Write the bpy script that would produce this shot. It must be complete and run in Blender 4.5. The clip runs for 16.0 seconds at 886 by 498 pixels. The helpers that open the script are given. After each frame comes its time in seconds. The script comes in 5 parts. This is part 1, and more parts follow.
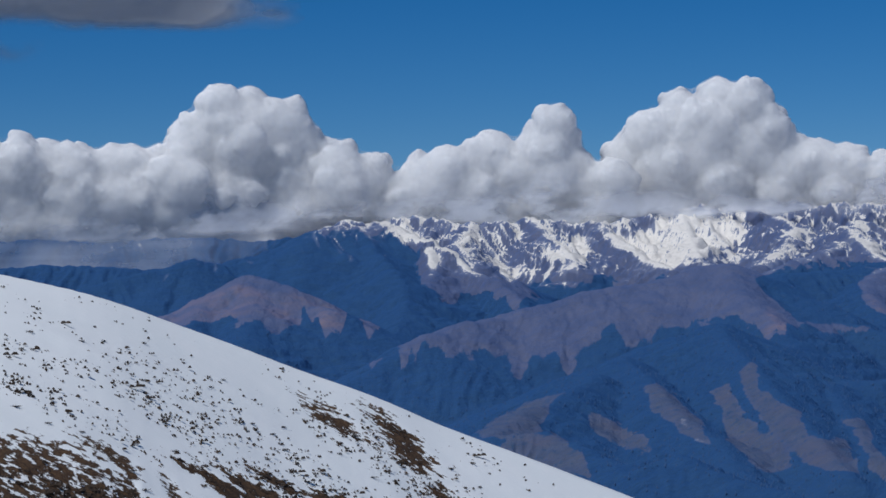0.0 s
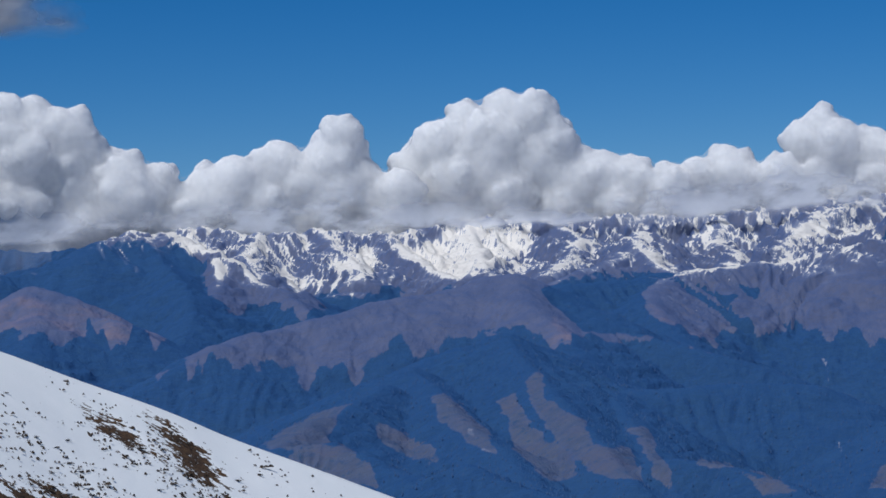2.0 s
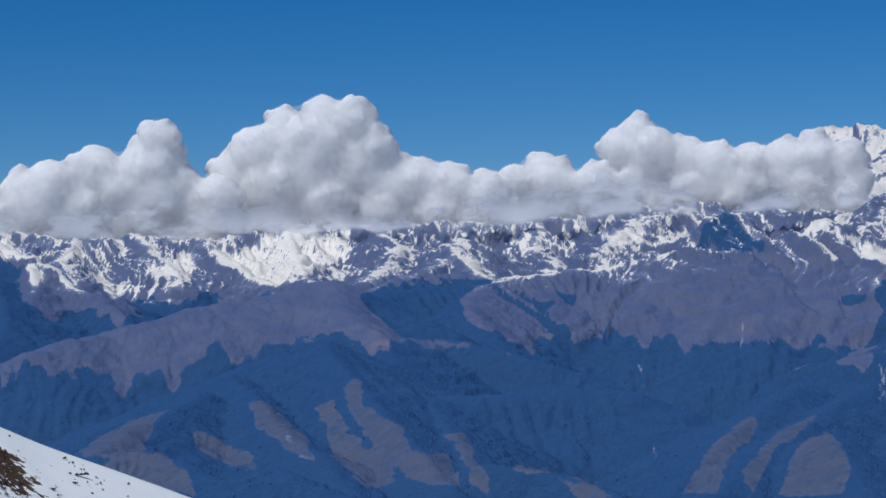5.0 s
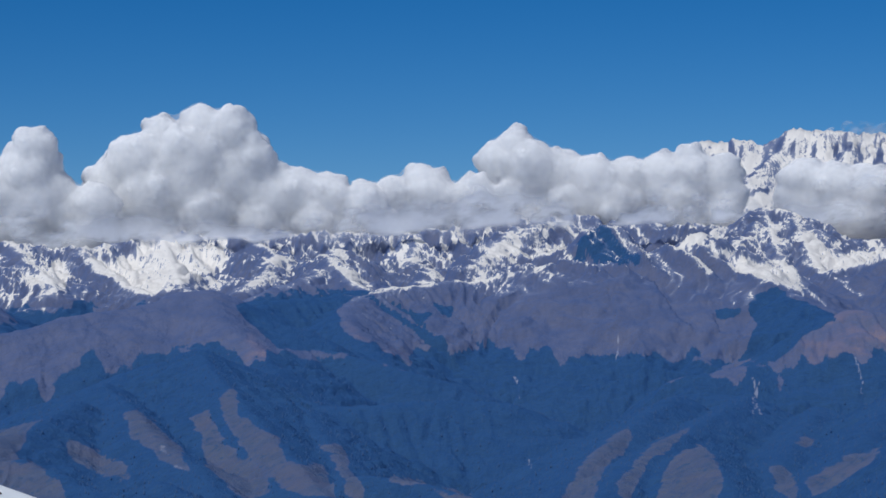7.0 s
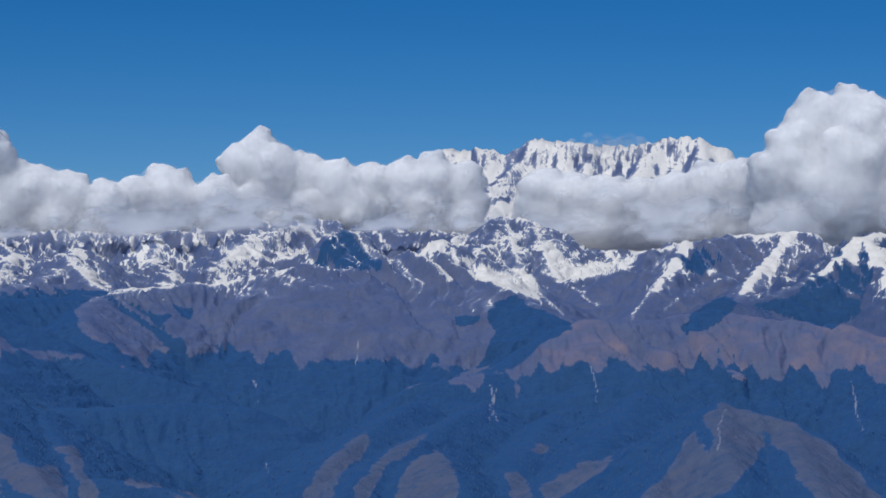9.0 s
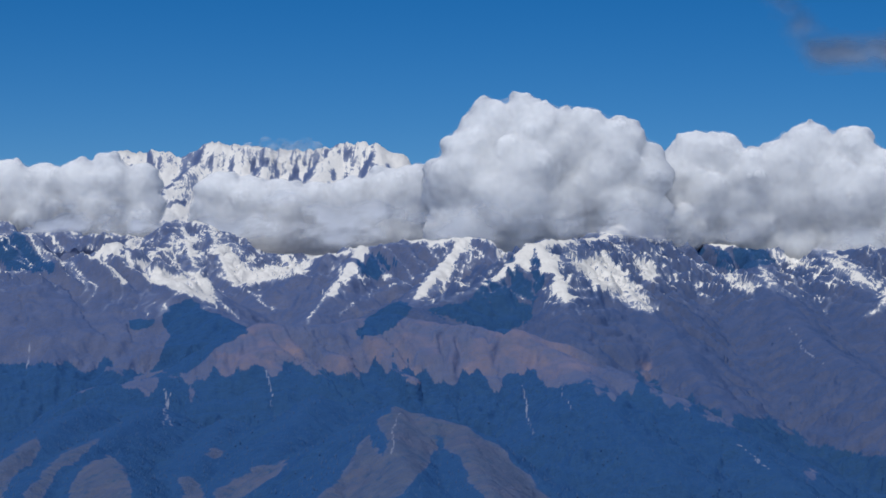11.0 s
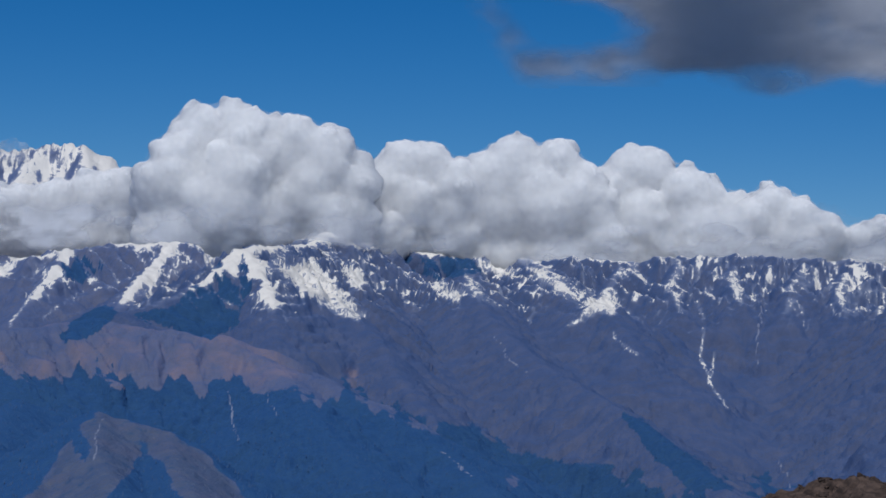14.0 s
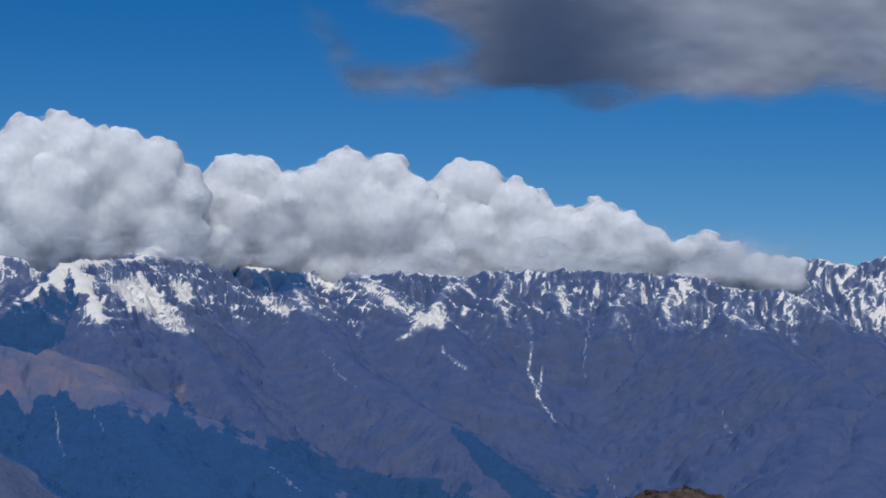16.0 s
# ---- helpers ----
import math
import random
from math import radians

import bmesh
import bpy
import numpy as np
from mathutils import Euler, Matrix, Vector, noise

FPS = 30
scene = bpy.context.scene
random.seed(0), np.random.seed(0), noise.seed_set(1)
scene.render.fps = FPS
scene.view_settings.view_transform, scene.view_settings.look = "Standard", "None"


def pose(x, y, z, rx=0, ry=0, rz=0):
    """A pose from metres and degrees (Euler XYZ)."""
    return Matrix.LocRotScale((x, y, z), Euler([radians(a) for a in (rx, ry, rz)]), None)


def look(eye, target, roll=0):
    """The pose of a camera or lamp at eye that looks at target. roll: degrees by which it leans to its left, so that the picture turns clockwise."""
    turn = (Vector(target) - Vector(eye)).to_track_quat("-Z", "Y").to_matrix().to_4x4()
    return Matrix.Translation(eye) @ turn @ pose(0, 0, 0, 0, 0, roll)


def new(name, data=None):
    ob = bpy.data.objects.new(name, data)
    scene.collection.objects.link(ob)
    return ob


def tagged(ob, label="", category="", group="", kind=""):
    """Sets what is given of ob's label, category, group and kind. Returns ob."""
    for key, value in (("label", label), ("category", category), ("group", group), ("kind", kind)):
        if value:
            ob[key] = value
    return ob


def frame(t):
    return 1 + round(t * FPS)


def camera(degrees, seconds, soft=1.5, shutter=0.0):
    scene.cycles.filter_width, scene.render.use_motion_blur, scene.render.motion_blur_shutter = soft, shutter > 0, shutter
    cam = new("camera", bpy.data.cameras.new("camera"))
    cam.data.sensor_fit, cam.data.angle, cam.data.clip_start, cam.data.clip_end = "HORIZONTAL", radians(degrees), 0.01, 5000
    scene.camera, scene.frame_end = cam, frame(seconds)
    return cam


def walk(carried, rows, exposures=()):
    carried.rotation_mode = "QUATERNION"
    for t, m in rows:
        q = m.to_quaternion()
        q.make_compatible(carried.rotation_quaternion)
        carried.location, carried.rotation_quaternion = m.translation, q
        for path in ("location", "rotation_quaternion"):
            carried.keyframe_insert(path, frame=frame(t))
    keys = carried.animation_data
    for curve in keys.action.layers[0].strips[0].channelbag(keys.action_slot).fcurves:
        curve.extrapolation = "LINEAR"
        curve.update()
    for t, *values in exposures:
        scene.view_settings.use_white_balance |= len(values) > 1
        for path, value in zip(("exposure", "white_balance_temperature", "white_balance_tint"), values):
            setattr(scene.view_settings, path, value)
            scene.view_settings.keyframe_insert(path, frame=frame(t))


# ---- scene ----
EYE = Vector((0.0, 0.0, 300.0))      # the camera stands on a mountain shoulder, 300 m over the valley floor

cam = camera(22.27, 16.0, soft=1.6)
# seconds, bearing (clockwise from +y), pitch, roll in degrees: a slow pan from west to east on one spot
PAN = [
    (0.0, 0.000, 1.032, -1.004),
    (0.5, 1.917, 1.064, -1.021),
    (1.0, 3.175, 1.096, -0.985),
    (1.5, 4.395, 1.153, -1.053),
    (2.0, 5.412, 1.204, -1.150),
    (2.5, 5.838, 1.255, -1.096),
    (3.0, 6.460, 1.292, -1.045),
    (3.5, 7.209, 1.309, -1.088),
    (4.0, 8.710, 1.336, -1.138),
    (4.2, 8.948, 1.309, -1.226),
    (6.3, 12.010, 1.445, -0.670),
    (6.5, 12.187, 1.489, -0.773),
    (7.0, 13.150, 1.516, -0.617),
    (7.5, 16.578, 1.541, -0.489),
    (8.0, 18.201, 1.551, -0.337),
    (8.2, 18.468, 1.570, -0.166),
    (10.3, 23.782, 1.713, 0.659),
    (10.5, 24.793, 1.746, 0.620),
    (11.0, 27.948, 1.799, 0.667),
    (11.5, 29.552, 1.817, 0.753),
    (12.0, 30.078, 1.826, 0.878),
    (12.5, 31.225, 1.860, 1.138),
    (13.0, 31.959, 1.883, 1.350),
    (13.5, 33.739, 1.987, 1.341),
    (14.0, 35.366, 2.095, 1.317),
    (14.5, 36.487, 2.207, 1.320),
    (15.0, 37.364, 2.322, 1.359),
    (15.5, 37.986, 2.433, 1.299),
    (16.0, 39.705, 2.558, 1.206)
]


def heading(bearing, pitch):
    b, p = radians(bearing), radians(pitch)
    return Vector((math.sin(b) * math.cos(p), math.cos(b) * math.cos(p), math.sin(p)))


walk(cam, [(t, look(EYE, EYE + heading(b, p), r)) for t, b, p, r in PAN],
     exposures=[(0.0, -0.60, 5600, 10), (0.5, -0.47, 5600, 10), (1.2, -0.43, 5600, 10), (10.5, -0.44, 5600, 10), (13.0, -0.52, 5600, 10), (14.5, -0.55, 5600, 10), (16.0, -0.50, 5600, 10)])

# ---- daylight: clear sky at altitude, sun behind the camera on its left ----
SUN_BEARING, SUN_HEIGHT = -140.0, 51.0
world = bpy.data.worlds.new("mountain_sky")
scene.world = world
world.use_nodes = True
wn = world.node_tree.nodes
sky = wn.new("ShaderNodeTexSky")
sky.sky_type, sky.sun_disc = "NISHITA", False
sky.sun_elevation, sky.sun_rotation = radians(SUN_HEIGHT), radians(SUN_BEARING)
sky.altitude, sky.air_density, sky.dust_density, sky.ozone_density = 3700, 1.0, 0.0, 5.0
deep = wn.new("ShaderNodeHueSaturation")        # the thin air's deep blue
deep.inputs["Saturation"].default_value = 1.32
wn["Background"].inputs["Strength"].default_value = 0.071
world.node_tree.links.new(sky.outputs[0], deep.inputs["Color"])
world.node_tree.links.new(deep.outputs[0], wn["Background"].inputs["Color"])

sun = new("sun", bpy.data.lights.new("sun", "SUN"))
sun.data.energy, sun.data.angle, sun.data.color = 4.2, radians(0.53), (1.0, 0.92, 0.80)
sun.matrix_world = look(EYE, EYE - heading(SUN_BEARING, SUN_HEIGHT))


# ---- materials ----
class Nodes:
    """A node tree in the making."""

    def __init__(self, name):
        self.mat = bpy.data.materials.new(name)
        self.mat.use_nodes = True
        self.tree = self.mat.node_tree
        self.bsdf = self.tree.nodes["Principled BSDF"]
        self.out = self.tree.nodes["Material Output"]

    def add(self, kind, **inputs):
        n = self.tree.nodes.new(kind)
        for key, value in inputs.items():
            self.put(n.inputs[key.replace("_", " ")], value)
        return n

    def put(self, socket, value):
        if isinstance(value, bpy.types.NodeSocket):
            self.tree.links.new(value, socket)
        else:
            socket.default_value = value

    def noise(self, vector, scale, detail=6.0, rough=0.6, distortion=0.0):
        n = self.add("ShaderNodeTexNoise", Vector=vector, Scale=scale, Detail=detail, Roughness=rough, Distortion=distortion)
        return n.outputs["Fac"]

    def math(self, op, a, b=0.0, c=0.0):
        n = self.tree.nodes.new("ShaderNodeMath")
        n.operation = op
        for s, v in zip(n.inputs, (a, b, c)):
            self.put(s, v)
        return n.outputs[0]

    def step(self, value, low, high):
        n = self.add("ShaderNodeMapRange")
        n.interpolation_type = "SMOOTHSTEP"
        for key, v in (("Value", value), ("From Min", low), ("From Max", high)):
            self.put(n.inputs[key], v)
        return n.outputs["Result"]

    def mix(self, fac, a, b):
        n = self.tree.nodes.new("ShaderNodeMix")
        n.data_type = "RGBA"
        self.put(n.inputs["Factor"], fac)
        self.put(n.inputs["A"], a)
        self.put(n.inputs["B"], b)
        return n.outputs["Result"]

    def place(self):
        return self.tree.nodes.new("ShaderNodeTexCoord").outputs["Object"]

    def attribute(self, name):
        n = self.tree.nodes.new("ShaderNodeAttribute")
        n.attribute_name = name
        return n.outputs["Fac"]

    def bump(self, height, strength, distance):
        n = self.add("ShaderNodeBump", Height=height, Strength=strength, Distance=distance)
        self.put(self.bsdf.inputs["Normal"], n.outputs["Normal"])


def rgb(r, g, b):
    return (r, g, b, 1.0)


def mountain_material(name, grass, rock, forest, meadow, haze_sheen=0.44):
    """Rock, dry grass, conifer forest and snow; where each lies comes from the land's shape and outlines fitted to the
    view.
    """
    n = Nodes(name)
    p = n.place()
    run = n.add("ShaderNodeCombineXYZ", X=n.attribute("flow"), Y=n.math("MULTIPLY", n.attribute("fall"), 0.16)).outputs[0]
    streak = n.noise(run, 0.36, 6, 0.68, 0.4)             # runnels: down the fall line on the near hills, elsewhere along the camera's bearings
    grain = n.noise(p, 0.11, 8, 0.68)
    fine = n.math("MULTIPLY_ADD", grain, 0.5, n.math("MULTIPLY", streak, 0.5))
    mid, broad = n.noise(p, 0.03, 6, 0.6), n.noise(p, 0.006, 4, 0.55)
    dry = n.mix(n.step(mid, 0.3, 0.7), grass, rock)
    dry = n.mix(n.math("MULTIPLY", n.step(fine, 0.42, 0.68), 0.45), dry, rgb(*(0.55 * c for c in rock[:3])))
    dry = n.mix(n.math("MULTIPLY", n.attribute("warm"), n.step(mid, 0.35, 0.65)), dry, rgb(0.29, 0.185, 0.10))
    lawn = n.mix(n.step(fine, 0.35, 0.7), meadow, rgb(*(0.6 * c for c in meadow[:3])))
    bush = n.noise(p, 0.16, 4, 0.65)
    lawn = n.mix(n.math("MULTIPLY", n.step(bush, 0.56, 0.66), 0.7), lawn, rgb(*(1.4 * c for c in forest[:3])))
    lawn = n.mix(n.math("MULTIPLY", n.step(n.noise(p, 0.27, 5, 0.7), 0.64, 0.72), 0.55), lawn, rgb(0.24, 0.215, 0.19))     # boulders and bare earth
    lawn = n.mix(n.math("MULTIPLY", n.step(mid, 0.45, 0.68), 0.4), lawn, rgb(0.135, 0.098, 0.066))
    dry = n.mix(n.attribute("meadow"), dry, lawn)
    wood = n.mix(n.step(fine, 0.35, 0.65), rgb(*(0.6 * c for c in forest[:3])), rgb(*(1.35 * c for c in forest[:3])))
    wood = n.mix(n.math("MULTIPLY", n.step(broad, 0.4, 0.7), 0.4), wood, rgb(*(1.5 * c for c in forest[:3])))
    f = n.math("ADD", n.attribute("forest"), n.math("MULTIPLY", n.math("SUBTRACT", fine, 0.5), 1.8))
    wooded = n.step(f, 0.42, 0.58)
    ground = n.mix(wooded, dry, wood)
    scree = n.math("MULTIPLY", n.step(n.math("MULTIPLY_ADD", n.math("SUBTRACT", fine, 0.5), 1.8, n.attribute("scree")), 0.42, 0.70), 0.7)
    ground = n.mix(scree, ground, rgb(0.36, 0.34, 0.33))
    snow_haze = n.math("MULTIPLY", n.step(n.attribute("snow"), -0.7, 0.6), 0.32)       # paler ground between the fields: thin snow and painted haze
    ground = n.mix(snow_haze, ground, rgb(0.50, 0.52, 0.56))
    speckle = n.noise(p, 0.36, 5, 0.7)
    drift = n.math("MULTIPLY_ADD", streak, 0.7, n.math("MULTIPLY", grain, 0.3))
    s = n.math("ADD", n.attribute("snow"), n.math("MULTIPLY", n.math("SUBTRACT", drift, 0.5), 5.0))
    s = n.math("ADD", s, n.math("MULTIPLY", n.math("SUBTRACT", speckle, 0.5), 1.8))
    s = n.math("ADD", s, n.math("MULTIPLY", n.math("SUBTRACT", mid, 0.5), 0.8))
    snow = n.step(s, 0.32, 0.66)
    n.put(n.bsdf.inputs["Base Color"], n.mix(snow, ground, rgb(0.88, 0.835, 0.76)))
    n.put(n.bsdf.inputs["Roughness"], n.math("SUBTRACT", 0.95, n.math("MULTIPLY", snow, 0.3)))
    n.put(n.bsdf.inputs["Specular IOR Level"], 0.15)
    # blue sheen painted in for the haze of distance
    n.put(n.bsdf.inputs["Sheen Weight"], n.math("SUBTRACT", n.math("SUBTRACT", n.math("ADD", haze_sheen, n.math("MULTIPLY", wooded, -0.01)), n.math("MULTIPLY", n.math("MULTIPLY", n.attribute("meadow"), n.math("SUBTRACT", 1.0, wooded)), 0.09)), n.math("MULTIPLY", snow, 0.37)))
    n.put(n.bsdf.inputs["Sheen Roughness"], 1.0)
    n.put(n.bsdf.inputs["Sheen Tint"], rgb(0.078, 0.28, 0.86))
    n.bump(n.math("ADD", mid, n.math("MULTIPLY", grain, 1.5)), 0.6, 5.0)
    return n.mat


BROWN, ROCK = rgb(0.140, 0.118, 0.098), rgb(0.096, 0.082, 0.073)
# FOREST leans blue, with some of the distance haze in it
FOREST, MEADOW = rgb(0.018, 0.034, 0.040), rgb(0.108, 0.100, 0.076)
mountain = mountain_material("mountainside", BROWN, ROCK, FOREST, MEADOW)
# darker copy of mountainside: the eastern slopes' weaker light and haze painted in
dark_mountain = mountain_material("dimmed_mountainside", rgb(0.102, 0.089, 0.080), rgb(0.068, 0.062, 0.060), FOREST, MEADOW, 0.40)


def cloud_material(name, colour, cover):
    n = Nodes(name)
    p = n.place()
    a, b = n.noise(p, 0.04, 3, 0.45), n.noise(p, 0.014, 3, 0.45)
    n.put(n.bsdf.inputs["Base Color"], colour)
    n.put(n.bsdf.inputs["Roughness"], 1.0)
    n.put(n.bsdf.inputs["Specular IOR Level"], 0.0)
    n.put(n.bsdf.inputs["Subsurface Weight"], 1.0)
    n.put(n.bsdf.inputs["Subsurface Radius"], (1.0, 1.0, 1.0))
    n.put(n.bsdf.inputs["Subsurface Scale"], 230.0)
    n.bump(n.math("ADD", a, b), 0.1, 7.0)
    last = n.bsdf
    if cover:
        glow = n.add("ShaderNodeBsdfTranslucent", Color=colour)
        body = n.add("ShaderNodeMixShader", Fac=0.5)
        n.put(body.inputs[1], n.add("ShaderNodeBsdfDiffuse", Color=colour).outputs[0])
        n.put(body.inputs[2], glow.outputs[0])
        clear = n.add("ShaderNodeBsdfTransparent")
        last = n.add("ShaderNodeMixShader")
        n.put(last.inputs[0], cover(n, p))
        n.put(last.inputs[1], clear.outputs[0])
        n.put(last.inputs[2], body.outputs[0])
    n.put(n.out.inputs["Surface"], last.outputs[0])
    return n.mat


def slab_cover(n, p):
    """Thin where the slab is thin, torn by the wind."""
    torn = n.math("MULTIPLY_ADD", n.noise(p, 0.012, 7, 0.6), 0.7, n.attribute("cover"))
    return n.step(torn, 0.26, 1.55)


def fringe_cover(n, p):
    """A loose skin of vapour."""
    return n.math("MULTIPLY", n.step(n.noise(p, 0.035, 3, 0.5), 0.34, 0.70), 0.24)


cloud_white = cloud_material("cumulus", rgb(0.72, 0.718, 0.718), None)
cloud_fringe = cloud_material("cloud_fringe", rgb(0.92, 0.92, 0.92), fringe_cover)
cloud_mist = cloud_material("mist", rgb(0.92, 0.94, 0.985), slab_cover)
cloud_grey = cloud_material("grey_cloud", rgb(0.68, 0.70, 0.76), slab_cover)


def slope_material():
    n = Nodes("snowy_slope")
    p = n.place()
    fine, mid, grain = n.noise(p, 1.6, 6, 0.65), n.noise(p, 0.22, 5, 0.6), n.noise(p, 7.0, 4, 0.6)
    bare = n.math("ADD", n.attribute("bare"), n.math("MULTIPLY", n.math("SUBTRACT", fine, 0.5), 3.4))
    bare = n.step(n.math("ADD", bare, n.math("MULTIPLY", n.math("SUBTRACT", mid, 0.5), 0.5)), 0.45, 0.6)
    grass = n.mix(n.step(grain, 0.35, 0.65), rgb(0.055, 0.032, 0.018), rgb(0.17, 0.10, 0.05))
    grass = n.mix(n.step(fine, 0.3, 0.7), rgb(0.03, 0.02, 0.016), grass)
    white = n.mix(n.step(mid, 0.3, 0.7), rgb(0.95, 0.97, 0.955), rgb(0.975, 0.985, 0.97))
    n.put(n.bsdf.inputs["Base Color"], n.mix(bare, white, grass))
    n.put(n.bsdf.inputs["Roughness"], n.math("ADD", 0.6, n.math("MULTIPLY", bare, 0.35)))
    n.put(n.bsdf.inputs["Specular IOR Level"], 0.2)
    n.bump(n.math("ADD", n.math("MULTIPLY", mid, 3.0), fine), 0.10, 0.2)
    return n.mat


snowy_slope = slope_material()


def plain_material(name, dark, light, scale, distance, rough=0.95):
    n = Nodes(name)
    p = n.place()
    a, b = n.noise(p, scale, 7, 0.65), n.noise(p, scale * 0.2, 4, 0.6)
    n.put(n.bsdf.inputs["Base Color"], n.mix(n.step(n.math("MULTIPLY_ADD", a, 0.6, n.math("MULTIPLY", b, 0.4)), 0.35, 0.65), dark, light))
    n.put(n.bsdf.inputs["Roughness"], rough)
    n.put(n.bsdf.inputs["Specular IOR Level"], 0.2)
    n.bump(n.math("ADD", a, n.math("MULTIPLY", b, 2.0)), 0.8, distance)
    return n.mat


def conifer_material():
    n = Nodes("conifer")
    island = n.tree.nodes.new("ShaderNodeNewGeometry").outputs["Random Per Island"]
    # haze painted in: the base leans blue and the sheen is blue
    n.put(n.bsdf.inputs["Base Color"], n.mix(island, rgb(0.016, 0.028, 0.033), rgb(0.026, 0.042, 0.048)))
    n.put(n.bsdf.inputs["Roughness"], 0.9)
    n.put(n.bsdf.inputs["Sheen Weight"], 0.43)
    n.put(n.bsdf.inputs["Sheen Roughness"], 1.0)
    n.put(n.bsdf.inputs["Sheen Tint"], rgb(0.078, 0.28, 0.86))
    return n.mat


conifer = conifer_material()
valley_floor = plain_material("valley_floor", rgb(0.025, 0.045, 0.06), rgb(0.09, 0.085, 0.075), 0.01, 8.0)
tuft_grass = plain_material("dry_tuft", rgb(0.018, 0.015, 0.014), rgb(0.07, 0.05, 0.036), 3.0, 0.05)
outcrop_rock = plain_material("weathered_rock", rgb(0.026, 0.019, 0.017), rgb(0.115, 0.080, 0.064), 1.3, 0.3)


# ---- noise on arrays ----
def lattice(ix, iy, seed):
    h = (ix.astype(np.int64) * 374761393 + iy.astype(np.int64) * 668265263 + seed * 1442695041) & 0xFFFFFFFF
    h = ((h ^ (h >> 13)) * 1274126177) & 0xFFFFFFFF
    return ((h ^ (h >> 16)) & 0xFFFF).astype(np.float32) / 65535.0


def value_noise(x, y, seed):
    """Smooth noise from 0 to 1."""
    ix, iy = np.floor(x), np.floor(y)
    fx, fy = x - ix, y - iy
    fx, fy = fx * fx * (3 - 2 * fx), fy * fy * (3 - 2 * fy)
    a, b = lattice(ix, iy, seed), lattice(ix + 1, iy, seed)
    c, d = lattice(ix, iy + 1, seed), lattice(ix + 1, iy + 1, seed)
    return (a + (b - a) * fx) * (1 - fy) + (c + (d - c) * fx) * fy


def fbm(x, y, seed, octaves=4, gain=0.5):
    total, amp, norm = 0.0, 1.0, 0.0
    for k in range(octaves):
        total = total + amp * value_noise(x * 2 ** k + 17.3 * k, y * 2 ** k - 9.1 * k, seed + k)
        norm += amp
        amp *= gain
    return total / norm


def ramp(v, low, high):
    u = np.clip((v - low) / (high - low), 0, 1)
    return u * u * (3 - 2 * u)


def mesh_from_grid(name, verts, quads, material, fields):
    me = bpy.data.meshes.new(name)
    me.vertices.add(len(verts))
    me.vertices.foreach_set("co", verts.astype(np.float32).ravel())
    me.loops.add(quads.size)
    me.loops.foreach_set("vertex_index", quads.astype(np.int32).ravel())
    me.polygons.add(len(quads))
    me.polygons.foreach_set("loop_start", np.arange(0, quads.size, 4, dtype=np.int32))
    me.polygons.foreach_set("use_smooth", np.ones(len(quads), dtype=bool))
    for key, values in fields.items():
        me.attributes.new(key, "FLOAT", "POINT").data.foreach_set("value", values.astype(np.float32).ravel())
    me.update(calc_edges=True)
    me.materials.append(material)
    return me


# ---- the mountains: crests and spurs (x, y, height), with slope, jaggedness, depth and spacing of the side spurs ----
RIDGES = {}
RIDGES['west'] = []
RIDGES['west'].append((0.55, 3, 14, 80, [(-762, 2798, 308), (-592, 2788, 305), (-461, 2762, 306), (-365, 2827, 330), (-319, 2862, 345), (-279, 2887, 336), (-230, 2911, 350), (-194, 2934, 364), (-166, 2955, 384), (-107, 2978, 385), (-63, 2999, 389)]))
RIDGES['west'].append((0.6, 3, 10, 60, [(-107, 2978, 385), (-90, 2899, 354), (-60, 2799, 324), (-44, 2700, 289), (-56, 2559, 245)]))
RIDGES['west'].append((0.55, 3, 10, 60, [(-209, 2933, 360), (-222, 2811, 313), (-205, 2672, 272)]))
RIDGES['knoll'] = []
RIDGES['knoll'].append((0.55, 1.5, 8, 50, [(-372, 2533, 276), (-301, 2522, 277), (-266, 2546, 294), (-224, 2590, 320), (-184, 2573, 308), (-153, 2535, 284), (-133, 2516, 282), (-116, 2467, 254), (-83, 2399, 219)]))
RIDGES['knoll'].append((0.55, 1.5, 8, 50, [(-224, 2590, 320), (-211, 2501, 287), (-214, 2390, 251)]))
RIDGES['knoll'].append((0.6, 1.5, 8, 50, [(-266, 2546, 294), (-280, 2444, 264), (-271, 2364, 229)]))
RIDGES['west_snow'] = []
RIDGES['west_snow'].append((0.6, 4, 10, 50, [(-70, 2999, 388), (-18, 2950, 363), (12, 2930, 350), (33, 2880, 325), (68, 2839, 310), (99, 2738, 280), (115, 2647, 260)]))
RIDGES['west_snow'].append((0.6, 4, 10, 50, [(-18, 2950, 363), (-14, 2850, 324), (-28, 2730, 282), (-17, 2600, 243)]))
RIDGES['back'] = []
RIDGES['back'].append((0.62, 7, 16, 60, [(-155, 3497, 408), (-44, 3550, 413), (44, 3520, 402), (142, 3557, 410), (244, 3492, 398), (301, 3547, 407), (377, 3580, 425), (523, 3582, 423), (653, 3581, 426), (786, 3554, 423), (906, 3546, 439), (1016, 3537, 446), (1159, 3514, 453)]))
RIDGES['back'].append((0.62, 6, 12, 50, [(244, 3492, 398), (269, 3369, 360), (303, 3286, 335), (330, 3223, 323)]))
RIDGES['back'].append((0.62, 6, 12, 50, [(377, 3580, 425), (378, 3429, 372), (373, 3279, 336)]))
RIDGES['back'].append((0.62, 6, 12, 50, [(44, 3520, 402), (16, 3400, 373), (40, 3280, 341), (93, 3179, 315)]))
RIDGES['back'].append((0.62, 6, 12, 50, [(142, 3557, 410), (162, 3436, 376), (196, 3294, 339)]))
